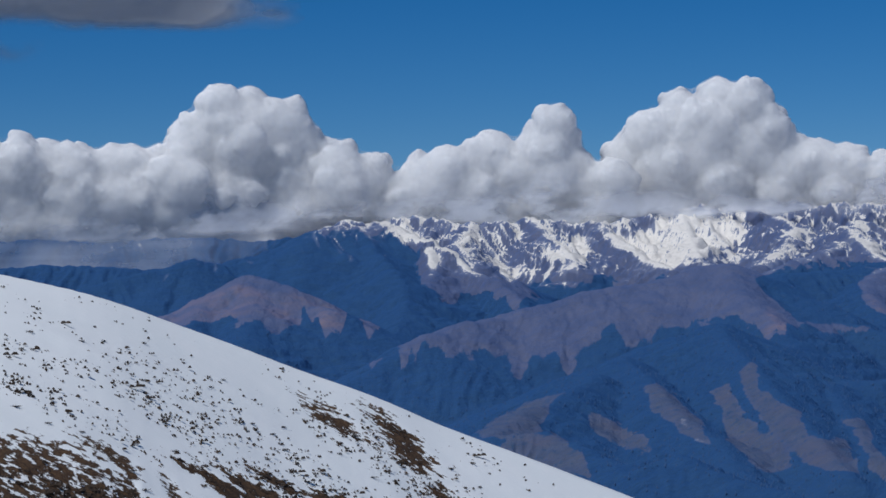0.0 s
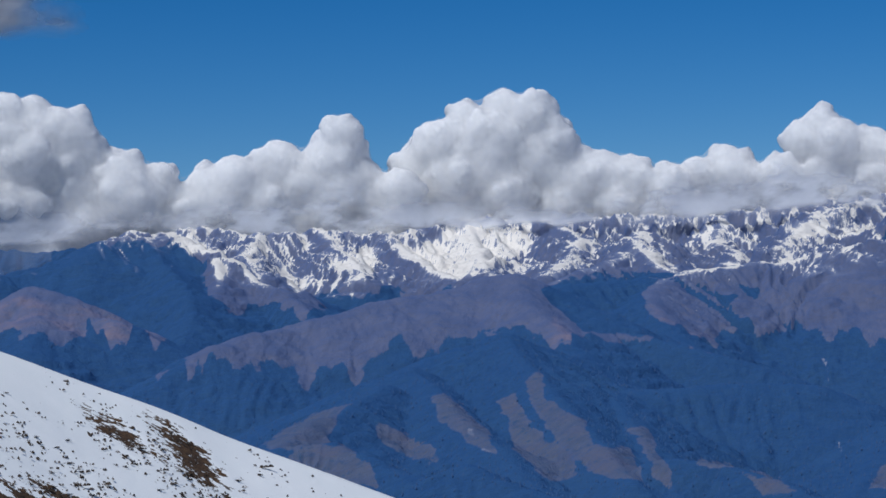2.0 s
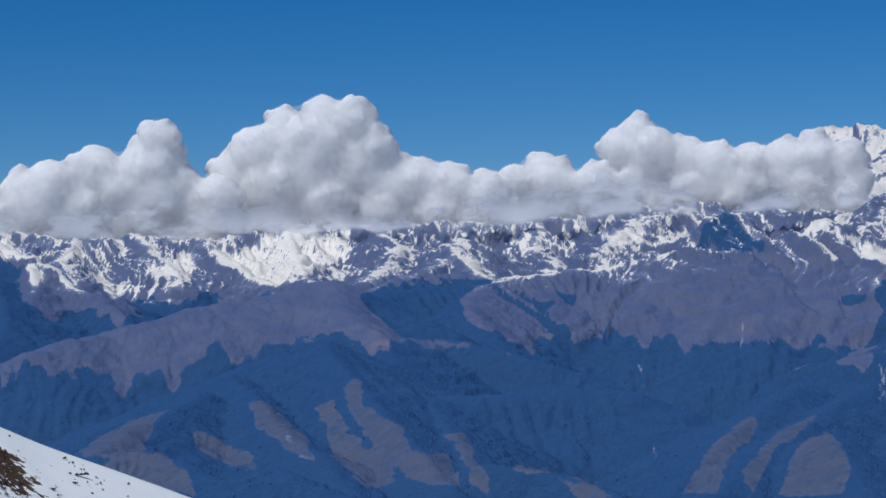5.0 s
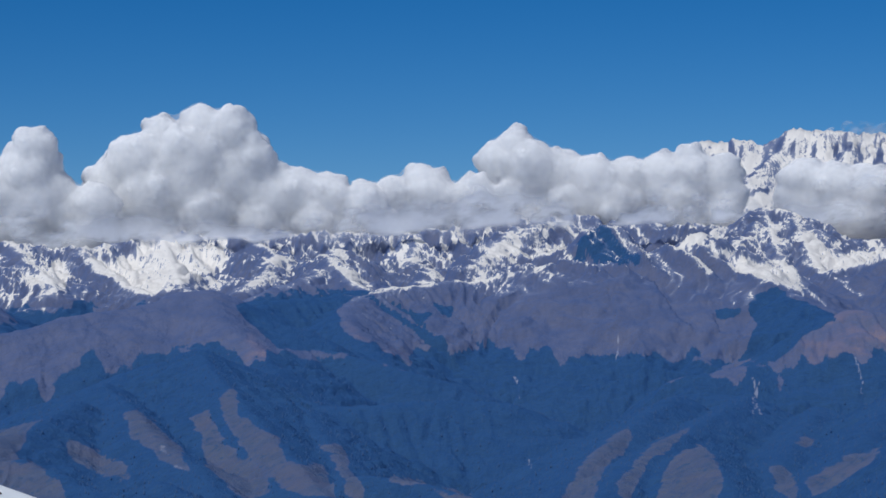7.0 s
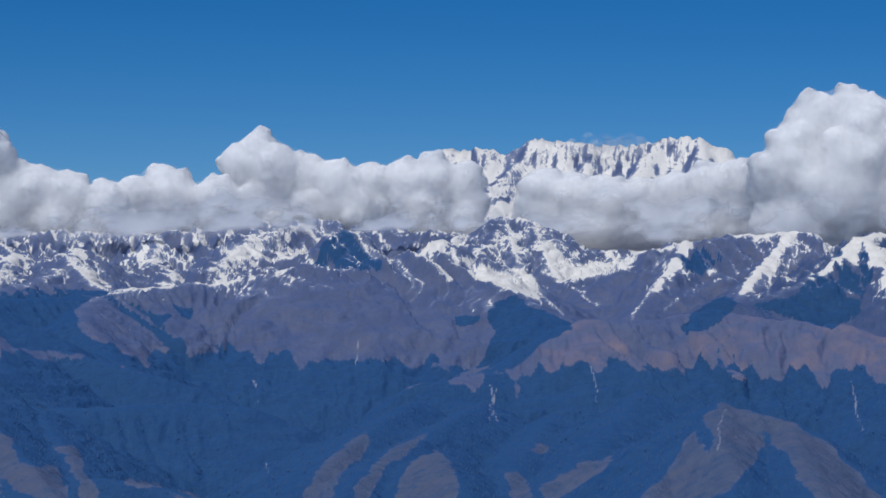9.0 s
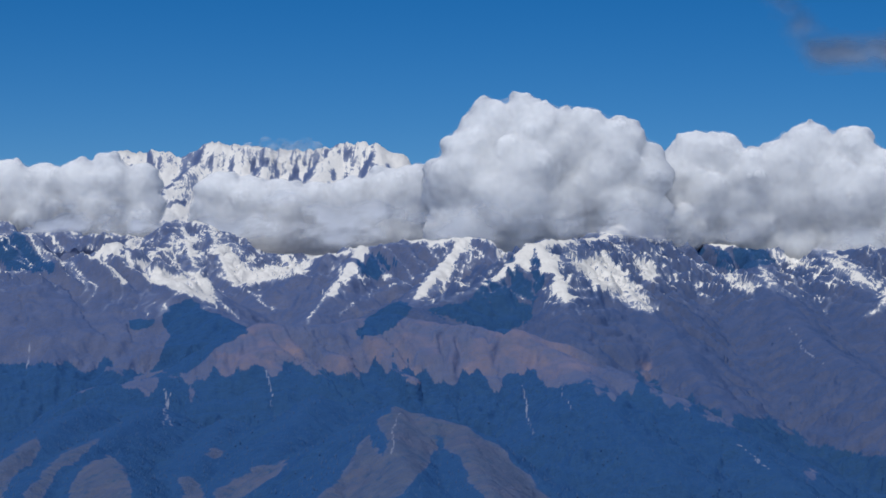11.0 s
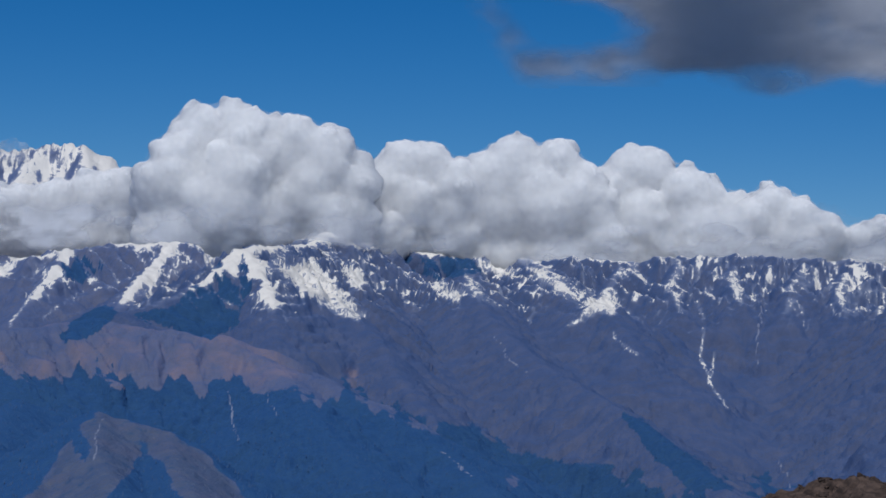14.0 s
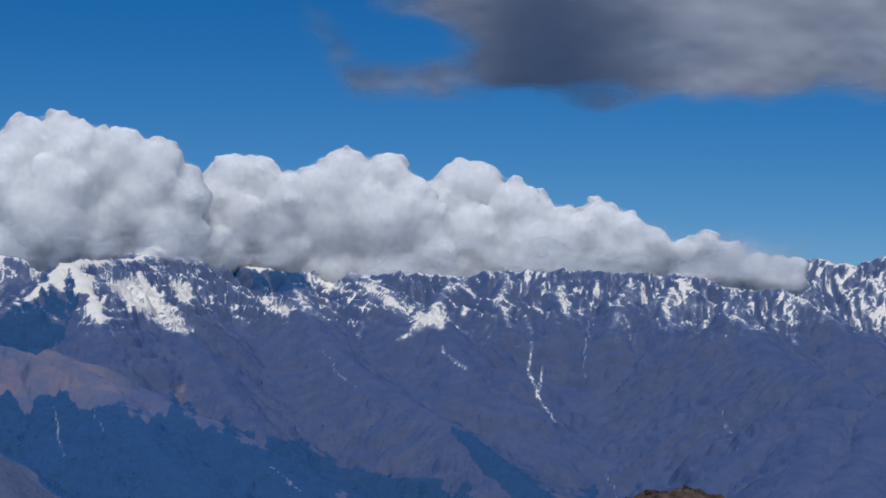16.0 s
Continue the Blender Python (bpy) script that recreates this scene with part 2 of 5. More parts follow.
RIDGES['back'].append((0.6, 3, 8, 50, [(514, 3583, 419), (533, 3409, 386), (492, 3263, 354), (445, 3169, 329)]))
RIDGES['back'].append((0.62, 6, 12, 50, [(786, 3554, 423), (736, 3371, 374), (742, 3246, 354)]))
RIDGES['back'].append((0.62, 6, 12, 50, [(1019, 3494, 441), (895, 3384, 419), (832, 3245, 380), (778, 3166, 362)]))
RIDGES['back'].append((0.65, 4, 10, 40, [(843, 3004, 374), (873, 2995, 380), (906, 2996, 393), (935, 3008, 415), (955, 2970, 388), (972, 2923, 360)]))
RIDGES['back'].append((0.62, 8, 14, 50, [(1186, 3420, 433), (1216, 3346, 425), (1193, 3184, 402), (1224, 3194, 438), (1251, 3215, 448), (1279, 3172, 439), (1294, 3144, 422), (1285, 3039, 381), (1288, 2984, 367), (1372, 3056, 381), (1540, 3143, 400)]))
RIDGES['back'].append((0.62, 6, 12, 40, [(1251, 3215, 448), (1191, 3110, 408), (1129, 3037, 386)]))
RIDGES['back'].append((0.62, 6, 12, 40, [(1279, 3172, 439), (1248, 3055, 398), (1217, 2938, 355)]))
RIDGES['back'].append((0.62, 6, 12, 40, [(1251, 3215, 448), (1203, 3051, 390), (1169, 2925, 347), (1180, 2737, 299)]))
RIDGES['mid'] = []
RIDGES['mid'].append((0.6, 2.5, 8, 40, [(617, 3343, 392), (591, 3247, 369), (544, 3174, 347), (485, 3112, 332), (436, 3049, 312)]))
RIDGES['mid'].append((0.6, 3, 8, 40, [(591, 3247, 369), (596, 3144, 342), (615, 3038, 320)]))
RIDGES['brown'] = []
RIDGES['brown'].append((0.54, 2.5, 15, 75, [(441, 2522, 309), (499, 2552, 318), (546, 2583, 325), (607, 2610, 331), (657, 2619, 333), (702, 2628, 344), (735, 2619, 351), (761, 2611, 357), (787, 2604, 350), (813, 2596, 353), (832, 2589, 341), (868, 2609, 350), (914, 2636, 374), (947, 2656, 389), (956, 2632, 371), (971, 2594, 354), (982, 2537, 341), (990, 2458, 312), (992, 2414, 300), (996, 2358, 286)]))
RIDGES['brown'].append((0.55, 1.5, 10, 60, [(499, 2552, 318), (451, 2439, 293), (451, 2306, 264), (451, 2194, 242)]))
RIDGES['valley'] = []
RIDGES['valley'].append((0.5, 1.5, 8, 60, [(260, 2486, 302), (363, 2494, 309), (391, 2510, 311), (461, 2538, 315), (507, 2570, 323)]))
RIDGES['front'] = []
RIDGES['front'].append((0.52, 1.5, 10, 60, [(-66, 1999, 228), (-32, 2040, 246), (-7, 2060, 260), (14, 2090, 268), (62, 2129, 271), (89, 2148, 283), (140, 2176, 296), (185, 2192, 301), (226, 2208, 309), (256, 2225, 318), (273, 2223, 322), (287, 2201, 308), (311, 2178, 292), (335, 2154, 277), (364, 2129, 264), (402, 2102, 255), (451, 2051, 240)]))
RIDGES['front'].append((0.55, 1.5, 8, 40, [(273, 2223, 322), (284, 2101, 285), (300, 2028, 264), (301, 1987, 251), (304, 1896, 228)]))
RIDGES['forest'] = []
RIDGES['forest'].append((0.5, 1, 4, 50, [(108, 1847, 229), (168, 1893, 245), (200, 1920, 256), (236, 1936, 266), (261, 1902, 248), (285, 1838, 230), (325, 1801, 221), (397, 1807, 224), (464, 1791, 223)]))
RIDGES['near_w'] = []
RIDGES['near_w'].append((0.5, 1, 7, 35, [(230, 1886, 263), (232, 1724, 239), (237, 1582, 216), (244, 1480, 198), (248, 1378, 180)]))
RIDGES['near_w'].append((0.5, 1, 7, 35, [(145, 1844, 242), (156, 1713, 227), (165, 1591, 209), (177, 1490, 198), (185, 1388, 181)]))
RIDGES['near_w'].append((0.5, 1, 7, 35, [(298, 1775, 223), (287, 1594, 202), (274, 1424, 183), (271, 1353, 171)]))
RIDGES['near_w'].append((0.5, 1, 7, 35, [(120, 1746, 233), (88, 1648, 221), (61, 1599, 214), (35, 1520, 203), (5, 1450, 196)]))
RIDGES['near_w'].append((0.5, 1, 7, 35, [(33, 1420, 208), (61, 1419, 209), (87, 1377, 199), (117, 1325, 192), (137, 1323, 200), (153, 1291, 193), (190, 1235, 184)]))
RIDGES['near_w'].append((0.5, 1, 7, 35, [(275, 1424, 194), (313, 1395, 190), (333, 1360, 183), (346, 1305, 173)]))
RIDGES['near_m'] = []
RIDGES['near_m'].append((0.5, 1, 7, 35, [(674, 1777, 225), (528, 1510, 212), (472, 1424, 204), (426, 1355, 191), (389, 1293, 180)]))
RIDGES['near_m'].append((0.5, 1, 7, 35, [(604, 1749, 227), (494, 1543, 213), (452, 1472, 201), (404, 1393, 186), (371, 1329, 174)]))
RIDGES['near_m'].append((0.5, 1, 7, 35, [(710, 1708, 217), (578, 1449, 200), (520, 1343, 186), (481, 1272, 175)]))
RIDGES['near_m'].append((0.5, 1, 7, 35, [(497, 1394, 208), (479, 1294, 191), (464, 1236, 179)]))
RIDGES['near_m'].append((0.5, 1, 7, 35, [(754, 1634, 238), (610, 1392, 210), (544, 1312, 194), (495, 1245, 184)]))
RIDGES['near_e'] = []
RIDGES['near_e'].append((0.55, 1, 7, 35, [(508, 1175, 189), (538, 1195, 200), (583, 1229, 221), (618, 1256, 239), (635, 1259, 246), (647, 1242, 241), (664, 1221, 234), (672, 1194, 224), (675, 1158, 209), (673, 1124, 196), (670, 1091, 185)]))
RIDGES['near_e'].append((0.6, 1, 6, 30, [(635, 1259, 246), (592, 1180, 232), (556, 1086, 216), (524, 1024, 201)]))
RIDGES['near_e'].append((0.6, 1, 6, 30, [(664, 1221, 234), (619, 1132, 221), (582, 1038, 207)]))
RIDGES['near_e'].append((0.6, 1, 6, 30, [(589, 1226, 223), (537, 1140, 210), (495, 1071, 198)]))
RIDGES['vale'] = []
RIDGES['vale'].append((0.55, 3, 10, 60, [(1190, 2841, 344), (1226, 2826, 352), (1260, 2789, 360), (1303, 2791, 384), (1353, 2789, 399), (1438, 2802, 411), (1532, 2809, 418)]))
RIDGES['vale'].append((0.6, 3, 10, 50, [(1353, 2789, 399), (1261, 2667, 347), (1155, 2529, 295)]))
RIDGES['vale'].append((0.6, 5, 12, 45, [(1532, 2809, 418), (1448, 2719, 382), (1331, 2576, 333), (1264, 2476, 304)]))
RIDGES['rust'] = []
RIDGES['rust'].append((0.54, 1.5, 13, 55, [(693, 1940, 238), (756, 1948, 246), (808, 1982, 273), (863, 2002, 293), (911, 2002, 292), (950, 2007, 296), (983, 2013, 301), (1013, 2009, 305), (1039, 1985, 298), (1078, 1952, 293), (1108, 1924, 288), (1125, 1867, 266), (1147, 1819, 252), (1156, 1765, 237), (1163, 1700, 219), (1158, 1606, 188), (1138, 1522, 165)]))
RIDGES['rust'].append((0.55, 1.5, 8, 40, [(1125, 1867, 266), (1086, 1751, 238), (1043, 1636, 208), (1009, 1515, 178)]))
RIDGES['crag'] = []
RIDGES['crag'].append((0.6, 5, 15, 60, [(1061, 2242, 278), (1101, 2267, 300), (1152, 2286, 321), (1169, 2289, 312), (1238, 2309, 324), (1307, 2340, 347), (1355, 2370, 372), (1414, 2417, 397), (1506, 2502, 403), (1665, 2674, 414), (1867, 2889, 469), (1894, 2872, 450), (1932, 2798, 418), (2046, 2741, 416), (2125, 2705, 413), (2190, 2653, 401)]))
RIDGES['crag'].append((0.62, 4, 10, 40, [(1414, 2417, 397), (1376, 2311, 360), (1342, 2227, 325), (1296, 2138, 287)]))
RIDGES['east'] = []
RIDGES['east'].append((0.6, 4, 12, 45, [(1665, 2674, 414), (1556, 2471, 369), (1479, 2283, 320), (1452, 2181, 294), (1389, 2031, 246), (1331, 1876, 204)]))
RIDGES['east'].append((0.6, 4, 12, 45, [(2073, 2695, 411), (1946, 2477, 384), (1870, 2320, 335), (1881, 2286, 343), (1839, 2190, 307), (1786, 2104, 279)]))
RIDGES['east'].append((0.6, 4, 12, 45, [(1845, 2553, 389), (1746, 2378, 340), (1674, 2219, 296), (1603, 2047, 259), (1568, 1922, 237), (1520, 1779, 207), (1475, 1659, 180), (1417, 1523, 153)]))
RIDGES['east'].append((0.55, 5, 16, 75, [(2067, 2598, 414), (2119, 2530, 407), (2182, 2476, 417), (2229, 2406, 420), (2287, 2324, 415), (2332, 2278, 414), (2359, 2236, 406), (2372, 2193, 392), (2402, 2145, 396), (2403, 2083, 373), (2357, 1983, 334), (2289, 1861, 282), (2207, 1723, 243)]))
RIDGES['east'].append((0.58, 2, 12, 50, [(2198, 2041, 352), (2060, 1837, 294), (1997, 1696, 280), (1962, 1645, 265), (1895, 1569, 236)]))
RIDGES['east'].append((0.75, 4, 10, 30, [(2229, 2406, 418), (2153, 2340, 384), (2094, 2258, 349)]))
RIDGES['east'].append((0.75, 4, 10, 30, [(2182, 2476, 415), (2084, 2388, 374), (2024, 2295, 332)]))
RIDGES['east'].append((0.75, 4, 10, 30, [(2287, 2324, 413), (2194, 2260, 375), (2105, 2180, 327)]))
RIDGES['east'].append((0.75, 4, 10, 30, [(2333, 2278, 412), (2232, 2209, 371), (2142, 2100, 321)]))
RIDGES['east'].append((0.75, 4, 10, 30, [(2119, 2530, 407), (1999, 2434, 356), (1900, 2360, 313)]))
RIDGES['east'].append((0.75, 4, 10, 30, [(2368, 2211, 396), (2286, 2123, 354), (2177, 2035, 307)]))
RIDGES['far_e'] = []
RIDGES['far_e'].append((0.6, 6, 14, 60, [(2741, 2485, 420), (2799, 2451, 431), (2839, 2450, 462), (2869, 2415, 452), (2927, 2392, 465), (2988, 2348, 484), (3049, 2268, 457)]))
RIDGES['hill_e'] = []
RIDGES['hill_e'].append((0.6, 2, 12, 40, [(1284, 1262, 165), (1345, 1271, 193), (1418, 1295, 222), (1484, 1310, 246), (1519, 1302, 256), (1545, 1286, 253), (1575, 1280, 262), (1624, 1268, 273), (1672, 1237, 280)]))
RIDGES['hill_e'].append((0.6, 2, 9, 40, [(1519, 1302, 256), (1407, 1217, 223), (1298, 1144, 194)]))
RIDGES['hill_e'].append((0.6, 2, 9, 40, [(1575, 1280, 262), (1433, 1186, 224), (1299, 1096, 193)]))
RIDGES['far_w'] = []
RIDGES['far_w'].append((0.5, 4, 14, 90, [(-1013, 3141, 375), (-867, 3184, 381), (-715, 3222, 381), (-586, 3227, 381), (-471, 3216, 374), (-371, 3259, 382), (-274, 3269, 376), (-198, 3244, 379)]))
RIDGES['far_w'].append((0.5, 3, 12, 80, [(-878, 2952, 325), (-668, 3007, 336), (-522, 3036, 342), (-407, 3033, 334), (-296, 3066, 341), (-235, 3081, 356)]))
RIDGES['great'] = []
RIDGES['great'].append((0.8, 8, 10, 60, [(1316, 4146, 545), (1416, 4145, 581), (1489, 4141, 621), (1519, 4129, 618), (1579, 4118, 622), (1610, 4106, 616), (1654, 4099, 644), (1705, 4078, 637), (1756, 4056, 633), (1831, 4034, 630), (1891, 4006, 642), (1956, 3975, 647), (1987, 3948, 619), (2037, 3900, 572), (2116, 3835, 516)]))
RIDGES['great'].append((0.8, 7, 7, 40, [(1654, 4099, 644), (1601, 4023, 593), (1515, 3949, 543), (1478, 3878, 497)]))
RIDGES['great'].append((0.8, 7, 7, 40, [(1579, 4118, 622), (1541, 4047, 581), (1500, 3966, 533)]))
RIDGES['great'].append((0.8, 7, 7, 40, [(1756, 4056, 633), (1699, 3950, 572), (1671, 3831, 512)]))
RIDGES['great'].append((0.8, 7, 7, 40, [(1891, 4006, 642), (1805, 3925, 586), (1737, 3824, 525)]))
RIDGES['great'].append((0.8, 7, 7, 40, [(1956, 3975, 647), (1908, 3864, 587), (1870, 3738, 515)]))
bearings = np.radians(np.arange(-12.5, 52.51, 0.056, dtype=np.float32))
ranges = np.concatenate([np.arange(1000, 2000, 5.0), np.arange(2000, 3500, 5.0), np.arange(3500, 4250, 7.0), np.arange(4250, 4800, 25.0)]).astype(np.float32)
RR, BB = np.meshgrid(ranges, bearings, indexing="ij")
PX, PY = RR * np.sin(BB), RR * np.cos(BB)
WX = PX + 44 * (fbm(PX / 150, PY / 150, 5) - 0.5) + 14 * (fbm(PX / 36, PY / 36, 8) - 0.5)
WY = PY + 44 * (fbm(PX / 150, PY / 150, 6) - 0.5) + 14 * (fbm(PX / 36, PY / 36, 9) - 0.5)
HEIGHT = np.full(PX.shape, 40.0, dtype=np.float32) + 30 * fbm(PX / 200, PY / 200, 3)
OWNER = np.full(PX.shape, -1, dtype=np.int16)
FLOW, FALL, RUNNEL, FINGER = (np.zeros(PX.shape, dtype=np.float32) for k in range(4))
groups = list(RIDGES)
for gi, g in enumerate(groups):
    for ri, (slope, jag, amp, spacing, line) in enumerate(RIDGES[g]):
        far = [math.hypot(x, y) for x, y, z in line]
        r0, r1 = np.searchsorted(ranges, (min(far) - 620, max(far) + 420))
        b = [math.atan2(x, y) for x, y, z in line]
        b0, b1 = np.searchsorted(bearings, (min(b) - 0.24, max(b) + 0.24))
        cut = (slice(r0, r1), slice(b0, b1))
        x, y, ux, uy = WX[cut], WY[cut], PX[cut], PY[cut]
        best = np.full(x.shape, -1e9, dtype=np.float32)
        along, away, side, flow = (np.zeros_like(best) for k in range(4))
        run = 0.0
        whole = sum(math.dist(p[:2], q[:2]) for p, q in zip(line, line[1:]))
        drop = (line[0][2] - line[-1][2]) / whole
        lean = min(max(drop / slope, -1.6), 1.6) * 0.85 if abs(drop) > 0.15 else 0.0     # runnels follow the fall line
        round_top = 5.0 if g.startswith("near") or jag >= 2.6 else 12.0
        for (ax, ay, az), (bx, by, bz) in zip(line, line[1:]):
            lx, ly = bx - ax, by - ay
            length = math.hypot(lx, ly)
            # the crest itself stays in place, the flanks are warped
            for_crest = np.clip(((ux - ax) * lx + (uy - ay) * ly) / length ** 2, 0, 1)
            d0 = np.hypot(ux - ax - for_crest * lx, uy - ay - for_crest * ly)
            w = ramp(d0, 0, 60)
            qx, qy = ux + (x - ux) * w, uy + (y - uy) * w
            t = np.clip(((qx - ax) * lx + (qy - ay) * ly) / length ** 2, 0, 1)
            d = np.hypot(qx - ax - t * lx, qy - ay - t * ly)
            z = az + (bz - az) * t
            h = z - slope * (np.sqrt(d * d + round_top ** 2) - round_top) + 0.00018 * np.minimum(d, 500) ** 2
            new_best = h > best
            best = np.where(new_best, h, best)
            along = np.where(new_best, run + t * length, along)
            away = np.where(new_best, d, away)
            side = np.where(new_best, np.sign(lx * (qy - ay) - ly * (qx - ax)), side)
            flow = np.where(new_best, run + t * length - d * lean, flow)
            run += length
        seed = 40 + 13 * gi + ri
        amp = amp * (0.55 if g in ("front", "west", "knoll") else 1.0)
        s = flow + 0.3 * away * (fbm(x / 90, y / 90, seed) - 0.5)
        # sharp ribs and runnels that wander, join and deepen down the fall line
        ribs, waves = [], []
        for k, (often, reach) in enumerate(((1.0, 9.0), (2.7, 6.0), (6.5, 3.5))):
            bend = value_noise(s * often * 0.45 / spacing + 50 * side, away / (0.6 * reach * spacing), seed + k) * 2.0
            high = 0.45 + 0.9 * value_noise(s * often * 0.8 / spacing - 31 * side, away / (1.5 * reach * spacing), seed + 5 + k)
            wave = np.abs(np.mod(s * often / spacing + bend, 1.0) - 0.5) * 2
            ribs.append((wave - 0.5) * 1.5 * high + 0.45)
            waves.append(wave)
        fade = 0.35 + 0.65 * ramp(380 - away, 0, 220)
        spur, small, tiny = ((rib - 0.45) * fade + 0.45 for rib in ribs)
        best = best + 0.75 * amp * ramp(away, 4, 120) * (spur - 0.45) + 0.50 * amp * ramp(away, 2, 45) * (small - 0.45) + 0.26 * amp * ramp(away, 1, 20) * (tiny - 0.45)
        best = best + jag * (fbm(along / 11, along * 0 + seed, seed, 3) - 0.5) * 2.0 * (1 - 0.6 * ramp(away, 0, 40))
        hx = HEIGHT[cut]
        won = best > hx
        HEIGHT[cut] = np.where(won, best, hx)
        OWNER[cut] = np.where(won, gi, OWNER[cut])
        FLOW[cut] = np.where(won, s, FLOW[cut])
        FALL[cut] = np.where(won, away, FALL[cut])
        FINGER[cut] = np.where(won, waves[0] * 0.55 + waves[1] * 0.45, FINGER[cut])
        RUNNEL[cut] = np.where(won, small + 0.4 * tiny, RUNNEL[cut])
# rills on the slopes that face the camera, running along its bearings
cell_r, cell_b = np.gradient(ranges)[:, None], RR * (bearings[1] - bearings[0])
near = np.isin(OWNER, [groups.index(k) for k in groups if k.startswith("near")])
faces_camera = ramp(np.gradient(HEIGHT, axis=0) / cell_r, 0.1, 0.4) * ramp(FALL, 1, 22) * (1 - near) * (OWNER >= 0)
ACROSS = 2400 * BB + 60 * (fbm(PX / 110, PY / 110, 85, 4) - 0.5)
rills = []
for k, size in enumerate((27.0, 10.0)):
    bend = 2.4 * value_noise(ACROSS / (2.6 * size), RR / (5 * size), 86 + k)
    rills.append(np.abs(np.mod(ACROSS / size + bend, 1.0) - 0.5) * 2)
strong = 0.1 + 1.5 * ramp(fbm(PX / 70, PY / 70, 88, 3), 0.3, 0.7)
HEIGHT += faces_camera * strong * (3.6 * (rills[0] - 0.5) + 2.2 * (rills[1] - 0.5)) * np.select([np.isin(OWNER, [groups.index(k) for k in ("forest", "valley", "west", "far_w")]), np.isin(OWNER, [groups.index(k) for k in ("front", "knoll")])], [0.15, 0.35], 0.8)
HEIGHT += 9.0 * (np.abs(fbm(PX / 48, PY / 48, 30, 4, 0.55) - 0.5) - 0.1) + 3.0 * (fbm(PX / 22, PY / 22, 31, 4, 0.6) - 0.5) + 1.6 * np.abs(fbm(PX / 7, PY / 7, 33, 2) - 0.5)
HEIGHT += (OWNER == groups.index("great")) * ramp(FALL, 1, 15) * (34 * (0.3 - np.abs(fbm(PX / 62, PY / 62, 161, 4, 0.55) - 0.5)) + 10 * (fbm(PX / 17, PY / 17, 162, 3) - 0.5) - 6)
# sharp ribs and chevrons on the high rock
high_rock = np.isin(OWNER, [groups.index(k) for k in ("back", "crag", "vale", "brown", "east", "far_e", "mid", "west_snow")]) * ramp(HEIGHT, 318, 352) * ramp(FALL, 2, 22)
lean_b = 2900 * BB + 0.55 * RR + 26 * (fbm(PX / 60, PY / 60, 141, 3) - 0.5)
lean_w = 2900 * BB - 0.55 * RR + 26 * (fbm(PX / 60, PY / 60, 142, 3) - 0.5)
which = ramp(fbm(PX / 120, PY / 120, 143, 3), 0.42, 0.58)
for size, tall in ((52.0, 15.0), (21.0, 6.5), (9.0, 2.6)):
    ribs = [np.abs(np.mod(k / size + 1.6 * value_noise(k / (3 * size), RR / (4 * size), 145), 1.0) - 0.5) * 2 for k in (lean_b, lean_w)]
    HEIGHT += high_rock * tall * (ribs[0] * which + ribs[1] * (1 - which) - 0.5) * (0.4 + 1.2 * fbm(PX / (2.5 * size), PY / (2.5 * size), 147, 2))

# where snow, forest, meadow and warm grass lie
uneven = fbm(PX / 160, PY / 160, 71, 4) - 0.5
SNOW_AT = {"west": 395, "west_snow": 352, "knoll": 420, "back": 336, "mid": 365, "brown": 348, "vale": 375, "crag": 350, "east": 358, "far_e": 350, "great": 250}
SNOW_MOST = {"great": 0.6, "vale": -0.25, "crag": -0.12, "east": -0.05, "back": 0.28, "brown": 0.42, "west": 0.0, "far_w": 0.0}
# valley: its cloud shade painted as woods; west: woods and shade in one
TREES_TO = {"west": 372, "far_w": 420, "west_snow": 285, "knoll": 262, "back": 300, "mid": 300, "brown": 236, "valley": 330, "front": 252, "forest": 300, "vale": 225, "rust": 236,
            "crag": 225, "east": 178, "far_e": 200, "hill_e": 120}
snow_at = np.array([SNOW_AT.get(g, 420) for g in groups] + [420], dtype=np.float32)[OWNER]
snow_most = np.array([SNOW_MOST.get(g, 0.22) for g in groups] + [0], dtype=np.float32)[OWNER]
trees_to = np.array([TREES_TO.get(g, 240) for g in groups] + [240], dtype=np.float32)[OWNER]
BEARING = np.degrees(BB)
steep = np.hypot(np.gradient(HEIGHT, axis=0) / cell_r, np.gradient(HEIGHT, axis=1) / cell_b)
SNOW = np.minimum((HEIGHT - snow_at - 70 * uneven) / 34.0, snow_most) + faces_camera * (1.3 * (0.5 - rills[0]) + 1.9 * (0.5 - rills[1])) * ramp(fbm(PX / 60, PY / 60, 73, 3), 0.3, 0.6) + 1.3 * (0.66 - np.minimum(steep, 1.4)) + 1.6 * (fbm(PX / 42, PY / 42, 78, 4, 0.6) - 0.5) + 0.25
# it lies longest on the sides turned from the sun
aside = np.gradient(HEIGHT, axis=1) / cell_b
SNOW += 0.75 * np.tanh(-2.2 * aside) * ramp(HEIGHT, 318, 345)
# snow caught along the sharp crests
sharp = np.isin(OWNER, [groups.index(k) for k in ("brown", "crag", "vale", "west_snow")])
SNOW += sharp * 2.4 * np.exp(-(FALL / (4 + 40 * fbm(ACROSS / 5, ACROSS * 0, 89, 3) ** 3)) ** 2) * ramp(HEIGHT, 312, 336) * ramp(fbm(PX / 50, PY / 50, 90, 3), 0.3, 0.55)
# land cover placed to fit the camera's view: outlines and courses by bearing and angle of sight, in degrees
SIGHT_B = BEARING + 0.24 * (fbm(PX / 26, PY / 26, 131, 4, 0.6) - 0.5)
SIGHT_E = np.degrees(np.arctan2(HEIGHT - EYE.z, RR)) + 0.24 * (fbm(PX / 26, PY / 26, 132, 4, 0.6) - 0.5)
